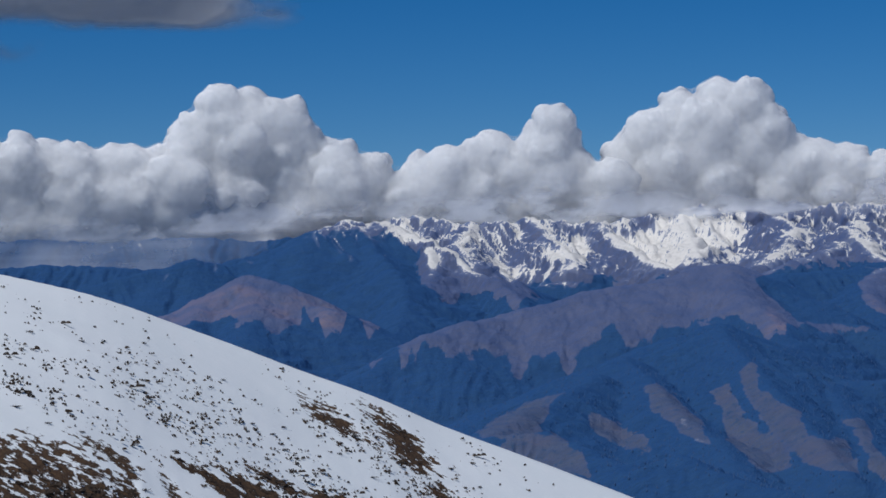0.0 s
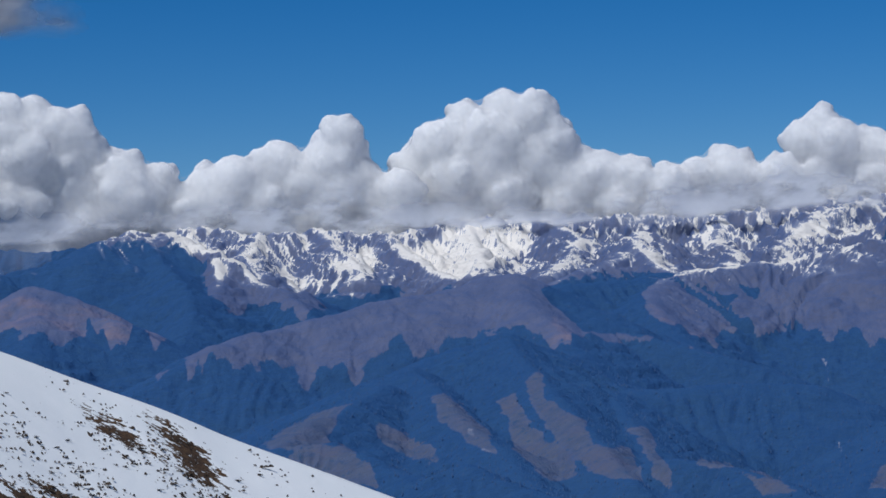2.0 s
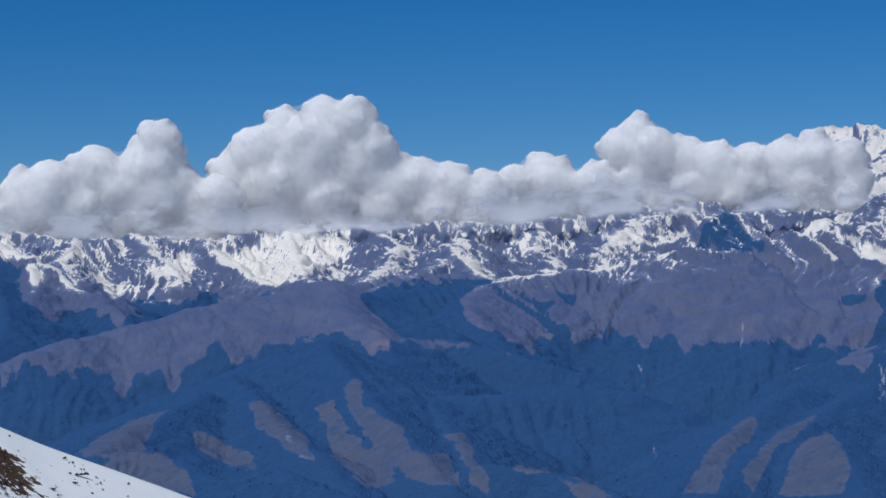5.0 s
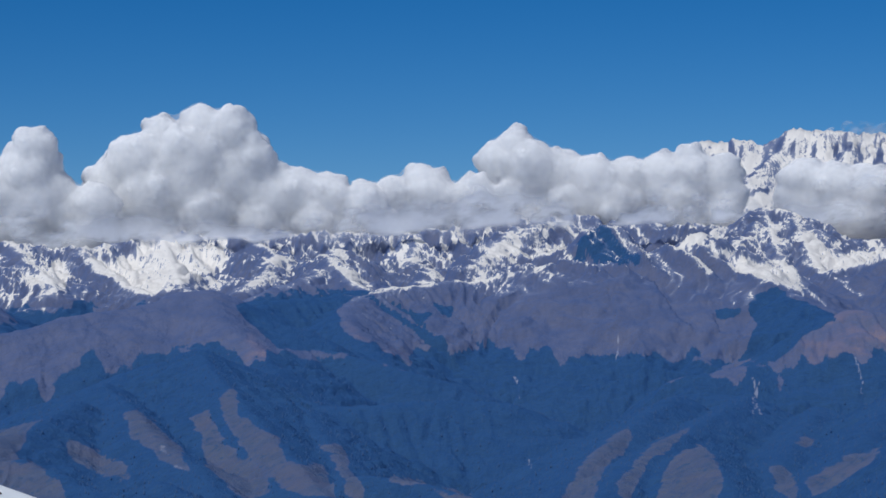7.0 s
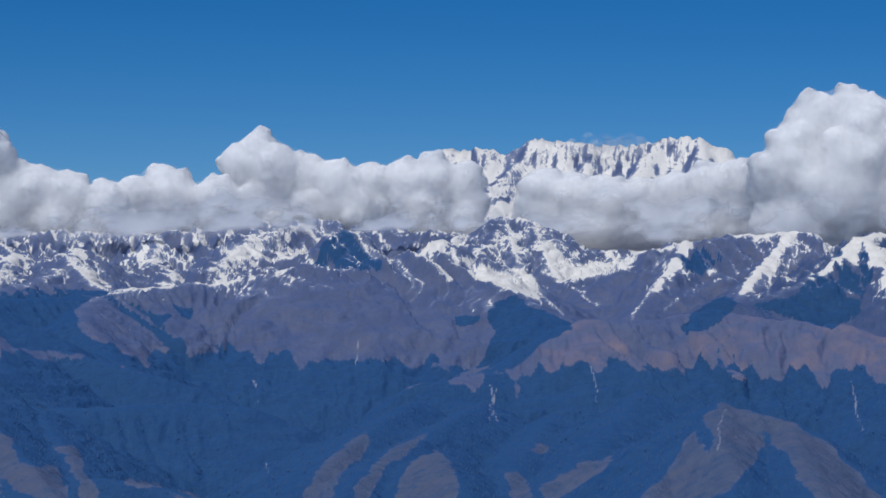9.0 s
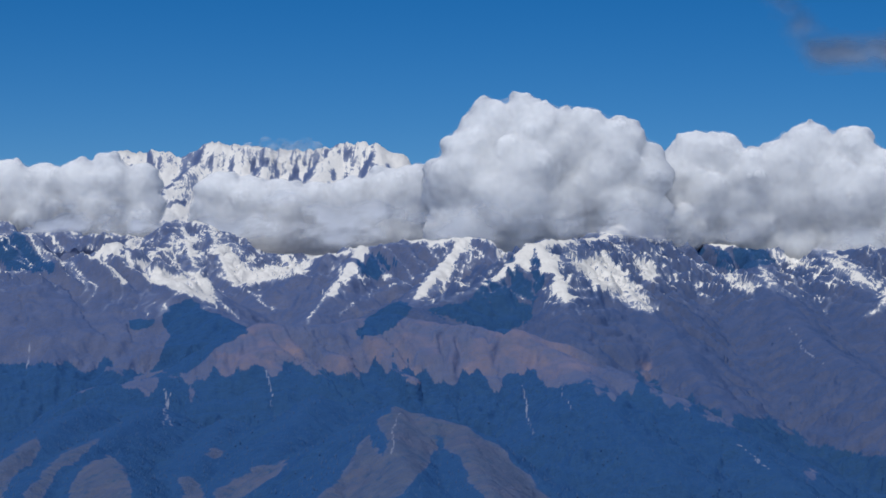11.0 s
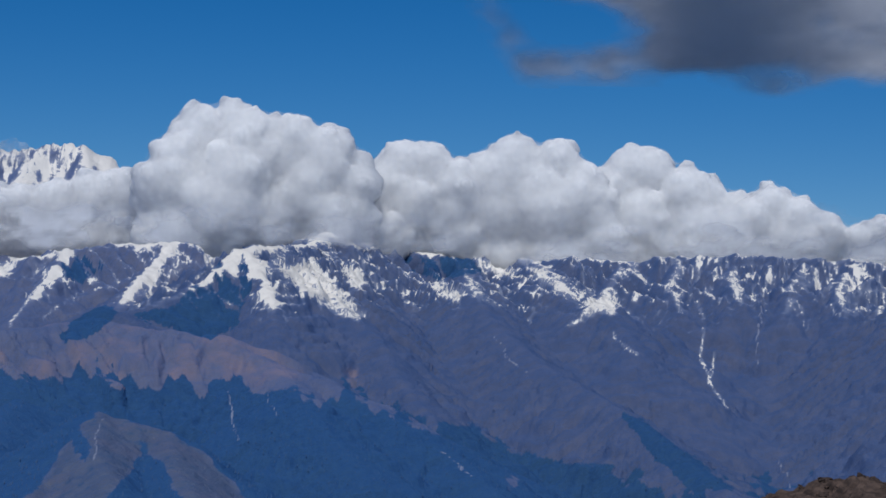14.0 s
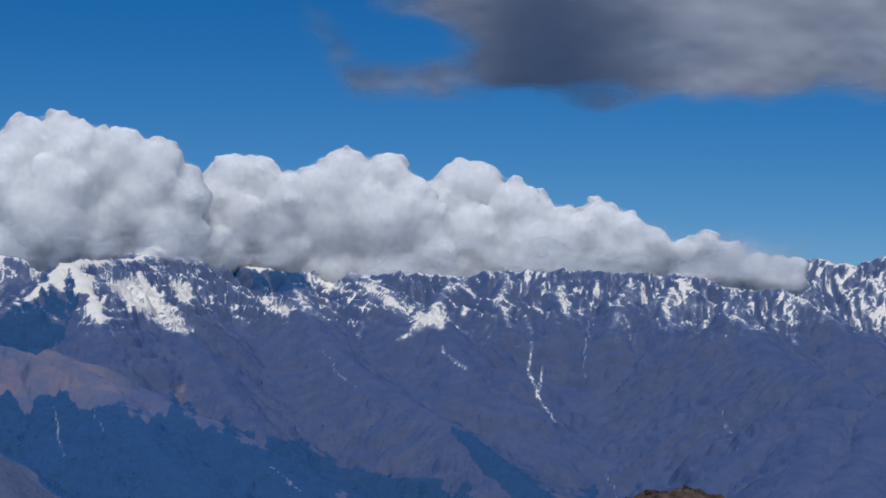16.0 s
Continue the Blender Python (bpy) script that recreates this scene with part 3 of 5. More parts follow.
GRASSED, FIELD, DARK, COURSE, STREAM, SCAR, RUST = (np.zeros(PX.shape, dtype=np.float32) for k in range(7))


def sighted(line, closed, wide):
    """How far each place lies within an outline, or beside a course, from 0 to 1, and the columns of the grid that it concerns."""
    c0, c1 = np.searchsorted(bearings, (math.radians(min(p[0] for p in line) - 0.4), math.radians(max(p[0] for p in line) + 0.4)))
    b, e = SIGHT_B[:, c0:c1], SIGHT_E[:, c0:c1]
    inside, gap = np.zeros(b.shape, dtype=bool), np.full(b.shape, 9.0, dtype=np.float32)
    for (x0, y0), (x1, y1) in zip(line, line[1:] + (line[:1] if closed else ())):
        dx, dy = x1 - x0, y1 - y0
        t = np.clip(((b - x0) * dx + (e - y0) * dy) / (dx * dx + dy * dy), 0, 1)
        gap = np.minimum(gap, np.hypot(b - x0 - t * dx, e - y0 - t * dy))
        inside ^= ((y0 > e) != (y1 > e)) & (b < dx * (e - y0) / (dy if dy else 1e-6) + x0)
    how = ramp(np.where(inside, gap, -gap), -wide, wide) if closed else np.exp(-(gap / wide) ** 2)
    return slice(c0, c1), how


def marked(field, line, closed, wide, least=0.0):
    columns, how = sighted(line, closed, wide)
    field[:, columns] = np.maximum(field[:, columns], how * (RR[:, columns] > least))


def meadow(*outline):
    marked(GRASSED, outline, True, 0.13)


def snowfield(*outline):
    marked(FIELD, outline, True, 0.09, 2300)


def snow_streak(*line):
    marked(COURSE, line, False, 0.045, 2000)


def stream_bed(*line):
    marked(STREAM, line, False, 0.04)


def pale_scar(*outline):
    marked(SCAR, outline, True, 0.08)


# shade on the slopes, painted in the forest's dark colour
def painted_shade(*outline):
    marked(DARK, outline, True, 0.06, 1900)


def rust_grass(*outline):
    marked(RUST, outline, True, 0.12)


meadow((0.59, -3.66), (1.45, -3.18), (2.31, -2.82), (3.06, -2.68), (2.59, -3.04), (2.37, -3.63), (1.44, -3.82))
meadow((1.29, -3.96), (2.01, -3.55), (2.73, -3.71), (3.43, -4.15), (3.64, -4.8), (2.85, -4.81), (2.0, -4.31))
meadow((3.67, -3.16), (4.31, -3.39), (5.23, -3.84), (5.18, -4.18), (4.44, -4.06), (3.73, -3.76))
meadow((5.04, -2.47), (5.4, -2.38), (5.83, -2.78), (6.46, -3.43), (6.71, -3.98), (6.16, -3.9), (5.67, -3.44), (5.24, -3.29))
meadow((6.69, -2.65), (7.2, -2.41), (7.33, -3.02), (7.75, -3.45), (8.46, -3.89), (8.73, -4.61), (8.01, -4.77), (7.59, -4.31), (7.1, -3.87), (6.97, -3.3))
meadow((7.35, -2.16), (7.81, -1.92), (7.98, -2.67), (8.9, -3.19), (9.11, -3.83), (10.04, -3.92), (10.42, -4.7), (9.45, -4.73), (8.95, -4.5), (8.25, -3.75), (7.69, -3.02))
meadow((9.9, -3.37), (10.55, -3.42), (10.68, -3.92), (11.03, -4.43), (11.13, -4.95), (10.66, -4.66), (10.39, -3.92))
meadow((9.67, -1.98), (10.0, -1.96), (10.17, -2.35), (9.78, -2.39))
meadow((11.57, -4.16), (12.17, -4.27), (12.76, -4.4), (12.16, -4.48), (11.74, -4.41))
meadow((12.8, -4.53), (13.72, -4.71), (14.48, -5.12), (13.29, -5.14))
meadow((15.96, -5.03), (16.54, -4.04), (17.2, -3.4), (17.75, -3.02), (17.94, -3.31), (17.7, -3.69), (17.19, -4.18), (16.89, -5.04))
meadow((17.47, -4.61), (17.91, -3.98), (18.56, -3.34), (19.32, -3.06), (19.13, -3.44), (18.48, -3.88), (18.05, -4.33), (17.76, -5.04))
meadow((18.33, -5.05), (18.77, -4.05), (19.2, -3.63), (19.66, -3.5), (20.09, -3.92), (20.22, -4.49), (19.9, -5.05))
meadow((21.38, -3.99), (21.7, -3.92), (22.02, -4.49), (21.94, -4.99), (21.38, -4.49))
meadow((22.19, -4.35), (22.69, -4.04), (23.33, -3.75), (24.07, -3.66), (23.75, -4.02), (23.26, -4.31), (22.76, -4.59), (22.33, -4.75))
meadow((21.89, -3.5), (22.2, -3.33), (22.52, -3.43), (22.27, -3.63))
meadow((26.82, -2.14), (27.32, -2.33), (27.9, -2.57), (28.4, -2.63), (29.42, -3.16), (30.29, -4.04), (31.01, -4.74), (29.29, -4.76), (28.71, -4.06), (28.42, -3.46), (27.91, -3.18), (27.56, -3.79), (27.0, -4.5), (26.15, -4.86))
meadow((26.82, -2.14), (26.97, -2.79), (26.84, -3.65), (27.0, -4.5), (26.15, -4.86), (24.72, -4.66), (25.28, -4.09), (25.63, -3.73), (25.86, -3.23), (26.15, -2.97), (26.34, -3.37), (26.67, -3.62), (26.55, -2.94), (26.2, -2.59))
meadow((38.89, -4.43), (38.95, -3.73), (39.37, -3.34), (39.96, -3.84), (40.28, -4.4))
pale_scar((6.17, -3.71), (6.45, -3.86), (6.77, -3.95), (6.59, -4.03), (6.24, -3.94))
pale_scar((5.82, -3.28), (6.1, -3.42), (6.24, -3.6), (5.95, -3.56))
pale_scar((34.86, -4.03), (35.15, -3.88), (35.29, -3.95), (35.08, -4.13))
pale_scar((10.54, -3.11), (10.83, -3.23), (10.76, -3.33))
rust_grass((27.37, -0.5), (27.87, -0.56), (27.92, -0.85), (27.52, -0.75))
rust_grass((28.45, -0.91), (28.74, -1.05), (28.71, -1.51), (28.39, -1.42))
rust_grass((32.91, -1.14), (33.26, -1.06), (33.34, -1.42), (32.98, -1.4))
rust_grass((22.68, -1.48), (23.52, -0.83), (24.37, -0.68), (24.52, -1.25), (23.8, -1.11), (23.1, -1.48))
rust_grass((26.38, -1.66), (26.95, -1.22), (27.67, -1.07), (27.53, -1.64), (26.96, -1.79))
rust_grass((29.67, -0.47), (30.53, -0.74), (31.97, -1.08), (31.69, -1.3), (30.25, -1.03))
rust_grass((-3.67, -0.8), (-3.38, -0.45), (-3.1, -0.31), (-2.76, -0.67), (-3.18, -0.98))
rust_grass((8.17, -0.59), (8.8, -1.11), (8.29, -1.6), (8.01, -1.31))
rust_grass((10.68, -0.35), (11.38, -0.87), (12.37, -1.24), (11.23, -1.25))
snowfield((3.96, 1.49), (4.39, 1.08), (5.1, 0.64), (5.67, 0.36), (6.1, 0.45), (6.54, 0.73), (7.19, 0.86), (7.58, 1.29), (7.42, 1.69), (6.7, 1.85), (5.69, 1.87), (5.33, 1.54), (4.68, 1.3))
snowfield((2.45, 1.16), (2.95, 0.97), (3.38, 1.29), (3.78, 1.18), (3.69, 0.75), (3.09, 0.68), (2.66, 0.77))
snowfield((1.4, 0.56), (1.87, 0.55), (1.96, 0.31), (1.65, 0.19))
snowfield((-1.46, 1.55), (-1.06, 1.75), (-0.47, 1.45), (-0.47, 1.25), (-1.04, 1.19))
snowfield((10.25, 1.26), (10.56, 0.94), (10.84, 0.55), (11.55, 0.45), (11.13, 0.79), (10.68, 1.18))
snowfield((11.83, 1.49), (12.29, 1.65), (12.25, 1.19), (11.99, 1.16))
snowfield((13.85, 1.73), (14.13, 1.34), (14.55, 1.26), (15.33, 1.5), (15.12, 1.66), (14.42, 1.65))
snowfield((15.23, 1.32), (15.82, 1.5), (16.3, 1.63), (16.13, 1.44), (15.53, 1.24))
snowfield((19.94, 1.48), (20.4, 1.4), (21.11, 1.04), (21.83, 1.1), (22.13, 0.71), (22.27, 0.18), (21.53, 0.48), (20.96, 0.77), (20.39, 0.99))
snowfield((22.3, 1.71), (22.55, 1.81), (22.85, 1.38), (23.25, 1.13), (23.42, 1.44), (23.68, 1.34), (24.39, 1.43), (24.84, 1.71), (24.55, 1.23), (23.96, 0.95), (22.96, 0.82), (22.54, 0.97), (22.4, 1.28))
snowfield((26.32, 1.0), (26.63, 1.23), (26.87, 1.3), (26.65, 1.02))
snowfield((31.18, 1.42), (31.65, 1.64), (32.08, 1.82), (32.33, 1.43), (32.67, 1.04), (33.1, 0.75), (33.59, 0.34), (33.25, 0.18), (32.67, 0.32), (32.24, 0.69), (31.81, 1.04))
snowfield((32.77, 1.76), (33.23, 1.62), (33.55, 1.16), (33.1, 0.97), (32.85, 1.3))
snowfield((34.78, 1.35), (35.52, 1.28), (36.01, 1.05), (35.84, 0.72), (35.24, 0.94))
snowfield((36.2, 1.93), (36.8, 1.8), (37.41, 1.4), (36.8, 1.38), (36.34, 1.59))
snowfield((37.33, 1.8), (37.93, 1.59), (38.55, 1.19), (38.35, 1.02), (37.76, 1.32))
snowfield((39.06, 0.89), (39.48, 0.97), (39.95, 0.73), (39.62, 0.48), (39.34, 0.59), (38.78, 0.18), (38.47, 0.19), (38.92, 0.51))
snowfield((32.69, 2.9), (33.08, 2.85), (33.54, 2.53), (33.34, 2.28), (32.91, 2.45))
snow_streak((-0.04, 1.44), (0.38, 1.12), (0.77, 0.57))
snow_streak((1.02, 1.4), (1.16, 0.97), (1.48, 0.53))
snow_streak((25.22, 0.92), (24.82, 0.4), (24.48, -0.16))
snow_streak((25.71, 0.39), (25.28, 0.11))
snow_streak((22.25, 1.07), (23.1, 0.63), (23.66, 0.2))
snow_streak((22.03, 0.64), (22.81, -0.01))
stream_bed((17.65, -0.61), (17.58, -1.04), (17.5, -1.33))
snow_streak((28.66, 1.79), (28.47, 1.24), (28.31, 0.92))
snow_streak((28.92, 1.68), (28.57, 1.24), (28.31, 0.95))
snow_streak((29.17, 2.09), (29.47, 1.69), (29.62, 1.4))
snow_streak((29.78, 2.05), (29.57, 1.83), (29.43, 1.61))
stream_bed((36.74, -0.09), (37.07, -0.62), (37.56, -1.04))
snow_streak((39.76, 0.07), (40.01, -0.32), (40.32, -0.49))
snow_streak((42.06, 0.29), (41.96, -0.57), (42.33, -1.28), (42.66, -1.81))
snow_streak((42.27, -0.35), (42.22, -0.99), (42.38, -1.28))
stream_bed((43.43, 0.96), (43.39, -0.54))
snow_streak((45.13, 0.93), (45.35, 0.58))
stream_bed((46.79, -1.3), (46.94, -1.86), (47.29, -2.34))
stream_bed((39.73, 0.02), (40.32, -0.47))
stream_bed((20.92, -1.85), (21.0, -2.42), (21.17, -2.73))
stream_bed((23.52, -1.26), (23.65, -1.83), (23.68, -2.33))
stream_bed((30.0, -1.61), (30.12, -2.4), (30.3, -2.87))
stream_bed((30.95, -1.6), (31.24, -2.2))
stream_bed((35.49, -3.03), (36.21, -3.68))
stream_bed((26.85, -2.44), (26.67, -3.54))
stream_bed((21.05, -1.93), (20.96, -2.71))
stream_bed((15.26, -3.83), (15.31, -4.11))
stream_bed((14.98, -1.71), (15.11, -2.27))
stream_bed((43.93, -2.94), (44.27, -3.71))
painted_shade((7.89, 0.1), (8.54, 0.4), (9.55, 0.57), (11.15, 0.47), (10.4, 0.05), (10.56, -0.52), (11.52, -1.11), (10.38, -1.12), (8.95, -0.92), (8.53, -0.53))
painted_shade((12.22, -0.19), (12.85, -0.1), (12.56, -0.41))
painted_shade((12.8, 0.21), (13.42, 0.03), (13.28, -0.14))
painted_shade((20.88, -0.03), (21.1, 0.29), (21.53, 0.39), (22.31, 0.07), (23.09, -0.37), (22.23, -0.82), (21.51, -1.38), (21.01, -1.47), (20.8, -1.09), (21.05, -0.49))
painted_shade((20.03, -0.08), (20.7, -0.06), (20.52, -0.29), (20.09, -0.29))
painted_shade((25.79, 1.6), (26.5, 1.69), (26.8, 1.44), (26.21, 1.0), (25.65, 1.29))
painted_shade((16.3, 1.13), (16.67, 1.7), (17.25, 2.15), (17.56, 1.69), (18.17, 1.22), (17.95, 1.05))
painted_shade((25.72, -0.4), (26.07, 0.06), (26.78, 0.53), (27.24, 0.29), (26.65, -0.18), (26.22, -0.43))
painted_shade((28.95, -0.23), (28.22, 0.06), (27.62, 0.2), (28.65, 0.52), (29.22, 1.11), (29.78, 1.69), (30.36, 1.99), (30.54, 0.98), (30.24, 0.11), (29.52, -0.35))
painted_shade((34.23, 1.86), (36.09, 1.96), (36.44, 1.48), (35.38, 1.33), (34.67, 1.46))
painted_shade((39.99, -1.98), (40.57, -2.18), (41.73, -3.0), (42.88, -3.82), (41.75, -3.85), (40.58, -2.75))
# on the high rock the painted shade thins out between streaks of snow
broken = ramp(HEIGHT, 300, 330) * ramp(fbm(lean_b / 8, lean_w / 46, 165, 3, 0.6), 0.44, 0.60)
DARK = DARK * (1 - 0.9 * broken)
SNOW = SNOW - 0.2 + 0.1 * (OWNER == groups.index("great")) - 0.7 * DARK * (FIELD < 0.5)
SNOW = np.where(FIELD > 0.02, np.maximum(SNOW, SNOW * (1 - FIELD) + FIELD * (1.1 + 0.5 * SNOW.clip(-1, 1))), SNOW)
SNOW = np.maximum(SNOW, -1.2 + 2.0 * COURSE)
# the treeline of the front slopes, by bearing
tree_b = [0, 2, 3, 4.5, 6.8, 8, 10, 11.5, 13, 16, 18, 19.7, 21, 24, 27, 30, 33, 35, 36.2, 37, 38.2, 39.8, 42, 44]
tree_z = [240, 226, 228, 250, 263, 254, 250, 254, 247, 245, 244, 232, 238, 248, 241, 239, 234, 206, 198, 174, 168, 165, 145, 138]
front_slope = np.isin(OWNER, [groups.index(k) for k in ("front", "brown", "rust", "east")])
trees_to = np.where(front_slope, np.interp(BEARING, tree_b, tree_z), trees_to)
# the treeline rises in pointed tongues, spaced by bearing from the camera
tongue = sum(w * np.abs(np.mod((2400 * BB + 16 * (fbm(PX / 60, PY / 60, 151, 3) - 0.5)) / size + 1.5 * value_noise(2400 * BB / (2.4 * size), RR * 0, 152), 1.0) - 0.5) * 2 for size, w in ((61.0, 0.62), (23.0, 0.38)))
FORESTED = (trees_to + 4 + 16 * (fbm(PX / 140, PY / 140, 72, 3) - 0.5) + 34 * (tongue - 0.5) * (0.1 + 1.3 * ramp(fbm(PX / 75, PY / 75, 153, 3), 0.3, 0.75)) + 16 * (fbm(PX / 30, PY / 30, 154, 3) - 0.5) - HEIGHT) / 13.0 + 0.35 * (0.5 - FINGER) + 0.5
MEADOWS = np.where(near, GRASSED, 0.0)
# beyond the near hills the painted shade counts as forest
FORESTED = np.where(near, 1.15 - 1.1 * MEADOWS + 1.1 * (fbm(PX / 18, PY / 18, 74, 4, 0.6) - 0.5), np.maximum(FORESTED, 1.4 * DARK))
WARM = np.maximum(0.8 * RUST, 0.6 * np.where(np.isin(OWNER, [groups.index(k) for k in ("rust", "knoll")]), 0.95 * ramp(fbm(PX / 70, PY / 70, 76, 3), 0.42, 0.62) * ramp(HEIGHT, 225, 260), 0.0))
SCREE = 0.8 * ramp(-RUNNEL, 0.35, 0.70) * ramp(fbm(PX / 80, PY / 80, 77, 3), 0.52, 0.60) * ramp(HEIGHT, 190, 225) * ramp(FALL, 20, 60) * (1 - near)

LOOKS = {
    "west": "dark blue forested mountain under a bank of cumulus",
    "knoll": "low mountain with brown grassy knolls above forest",
    "west_snow": "brown mountain spur with snow along its crest",
    "back": "distant jagged snow-covered mountain range below the clouds",
    "mid": "purple-brown bare mountain spur among snowfields",
    "brown": "long bare brown mountain ridge with a snow-dusted crest",
    "valley": "shaded dark mountain saddle between two ridges",
    "front": "brown grassy mountain ridge above dark conifer forest",
    "forest": "dark conifer-covered mountain spur above the valley",
    "near_w": "lower forested hill with grey-brown grass clearings",
    "near_m": "forested lower hillside with slanting grass clearings",
    "near_e": "pointed lower hill with bare grass and dark woods",
    "vale": "bare brown mountain beside a snowy glacier valley",
    "rust": "rust-brown grassy mountain ridge with a ragged treeline",
    "crag": "steep rocky mountain with streaks of snow",
    "east": "broad bare brown mountain wall with snow on its heights",
    "far_e": "far snow-capped mountain at the end of the range",
    "hill_e": "steep dark ribbed hill at the foot of the mountain wall",
    "far_w": "dim far mountains in the shade of the clouds",
    "great": "great white snow-covered peak rising above the clouds",
}
nr, nb = PX.shape
index = np.arange(nr * nb).reshape(nr, nb)
quads = np.stack([index[:-1, :-1], index[:-1, 1:], index[1:, 1:], index[1:, :-1]], -1).reshape(-1, 4)
owner_of_quad = OWNER[:-1, :-1].ravel()
points = np.stack([PX, PY, HEIGHT], -1).reshape(-1, 3)
SCREE = np.maximum(np.maximum(SCREE, 0.74 * STREAM), 0.6 * SCAR * near)
layers = {"snow": SNOW.ravel(), "forest": FORESTED.ravel(), "meadow": MEADOWS.ravel(), "warm": WARM.ravel(), "scree": SCREE.ravel(), "flow": np.where(near, FLOW, ACROSS).ravel(), "fall": np.where(near, FALL, RR).ravel()}


def land(name, mask, material):
    q = quads[mask]
    used, inverse = np.unique(q, return_inverse=True)
    me = mesh_from_grid(name, points[used], inverse.reshape(-1, 4), material, {k: v[used] for k, v in layers.items()})
    return new(name, me)


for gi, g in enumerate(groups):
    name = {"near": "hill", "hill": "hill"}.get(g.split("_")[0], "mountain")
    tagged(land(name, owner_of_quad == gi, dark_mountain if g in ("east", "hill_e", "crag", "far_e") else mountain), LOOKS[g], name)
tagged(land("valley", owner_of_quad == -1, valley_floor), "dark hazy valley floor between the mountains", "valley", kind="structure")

# conifers on the lower slopes
rng = np.random.default_rng(21)
wooded = np.flatnonzero(((FORESTED > 0.62) & (RR < 2450) & (OWNER >= 0) & (BEARING > -13) & (BEARING < 53)).ravel())
spots = rng.choice(wooded, 42000, replace=False)
jx, jy = rng.uniform(-2, 2, (2, len(spots)))
tall = rng.uniform(1.2, 2.3, len(spots))
ring = np.array([(math.cos(k * 1.2566), math.sin(k * 1.2566)) for k in range(5)])
base_pts = points[spots] + np.stack([jx, jy, -0.6 + 0 * jx], -1)
cones = np.zeros((len(spots), 6, 3), dtype=np.float32)
cones[:, :5, :2] = base_pts[:, None, :2] + ring[None] * (0.28 * tall * rng.uniform(0.8, 1.25, len(spots)))[:, None, None]
cones[:, :5, 2] = base_pts[:, 2:3]
cones[:, 5] = base_pts + np.stack([0 * tall, 0 * tall, tall + 0.6], -1)
faces = np.array([(k, (k + 1) % 5, 5) for k in range(5)])[None] + (np.arange(len(spots)) * 6)[:, None, None]
me = bpy.data.meshes.new("conifer_forest")
me.vertices.add(len(spots) * 6)
me.vertices.foreach_set("co", cones.ravel())
me.loops.add(len(spots) * 15)
me.loops.foreach_set("vertex_index", faces.astype(np.int32).ravel())
me.polygons.add(len(spots) * 5)
me.polygons.foreach_set("loop_start", np.arange(0, len(spots) * 15, 3, dtype=np.int32))
me.update(calc_edges=True)
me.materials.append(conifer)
tagged(new("conifer_forest", me), "dense dark conifer forest on the slopes, blue painted in for haze", "forest", kind="stuff")

# the plain below everything, out to the horizon
bm = bmesh.new()
bmesh.ops.create_circle(bm, cap_ends=True, segments=96, radius=9000)
me = bpy.data.meshes.new("ground")
bm.to_mesh(me)
bm.free()
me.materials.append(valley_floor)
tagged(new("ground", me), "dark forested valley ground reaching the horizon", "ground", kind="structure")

# ---- the shoulder the camera stands on, with the snowy slope to the west ----
CREST_LINE = [(-40.0, 4.2), (-24.0, 2.6), (-16.0, 1.35), (-11.1, 0.56), (-9.8, 0.21), (-8.6, -0.05), (-7.5, -0.54), (-6.7, -0.81), (-5.5, -1.29), (-4.5, -1.67),
              (-3.3, -2.2), (-1.85, -2.65), (-1.0, -3.1), (0.15, -3.62), (1.6, -4.14), (3.0, -4.73), (4.6, -5.35), (8.0, -6.8), (16.0, -10.5), (40.0, -20.0), (60.0, -24.0)]


def shoulder(x, y):
    """Height of the near ground over the plane of the sea of valleys."""
    r, b = np.hypot(x, y) + 1e-6, np.degrees(np.arctan2(x, y))
    rise = sum(np.interp(b + k, [c[0] for c in CREST_LINE], [c[1] for c in CREST_LINE]) for k in (-0.9, -0.45, 0, 0.45, 0.9)) / 5
    rc = 165 + 1.2 * b
    zc = rc * np.tan(np.radians(rise))
    swell = 1.0 * (fbm(x / 26, y / 26, 91, 3) - 0.5) + 0.35 * (fbm(x / 6, y / 6, 92, 3) - 0.5)
    front = zc - 0.235 * (rc - r) - 0.0008 * np.maximum(rc - r, 0) ** 2
    back = zc - 0.004 * (r - rc) ** 2 - 0.05 * (r - rc)
    ridge = np.where(r < rc, front, back) + swell * ramp(np.abs(r - rc), 0, 14)
    w = ramp(b, -85, -58) * ramp(92 - b, 0, 25)
    ridge = ridge * w - 60 * (1 - w)
    own = -1.65 - 0.30 * r - 0.0012 * r ** 2
    return 300 + np.maximum(ridge, np.where(r < 60, own, -200))


step = np.concatenate([[0.0, 0.6, 1.2], np.arange(2, 80, 3.0), np.arange(80, 98, 1.5), np.arange(98, 186, 0.6), np.arange(186, 330, 6.0)])
turn = np.radians(np.concatenate([np.arange(-180, -60, 3.0), np.arange(-60, -15, 1.0), np.arange(-15, 7, 0.1), np.arange(7, 70, 1.0), np.linspace(70, 180, 38)]))
SR, SB = np.meshgrid(step, turn, indexing="ij")
sx, sy = SR * np.sin(SB) + 0.06, SR * np.cos(SB) - 0.05
sz = shoulder(sx, sy)
deg = np.degrees(SB)
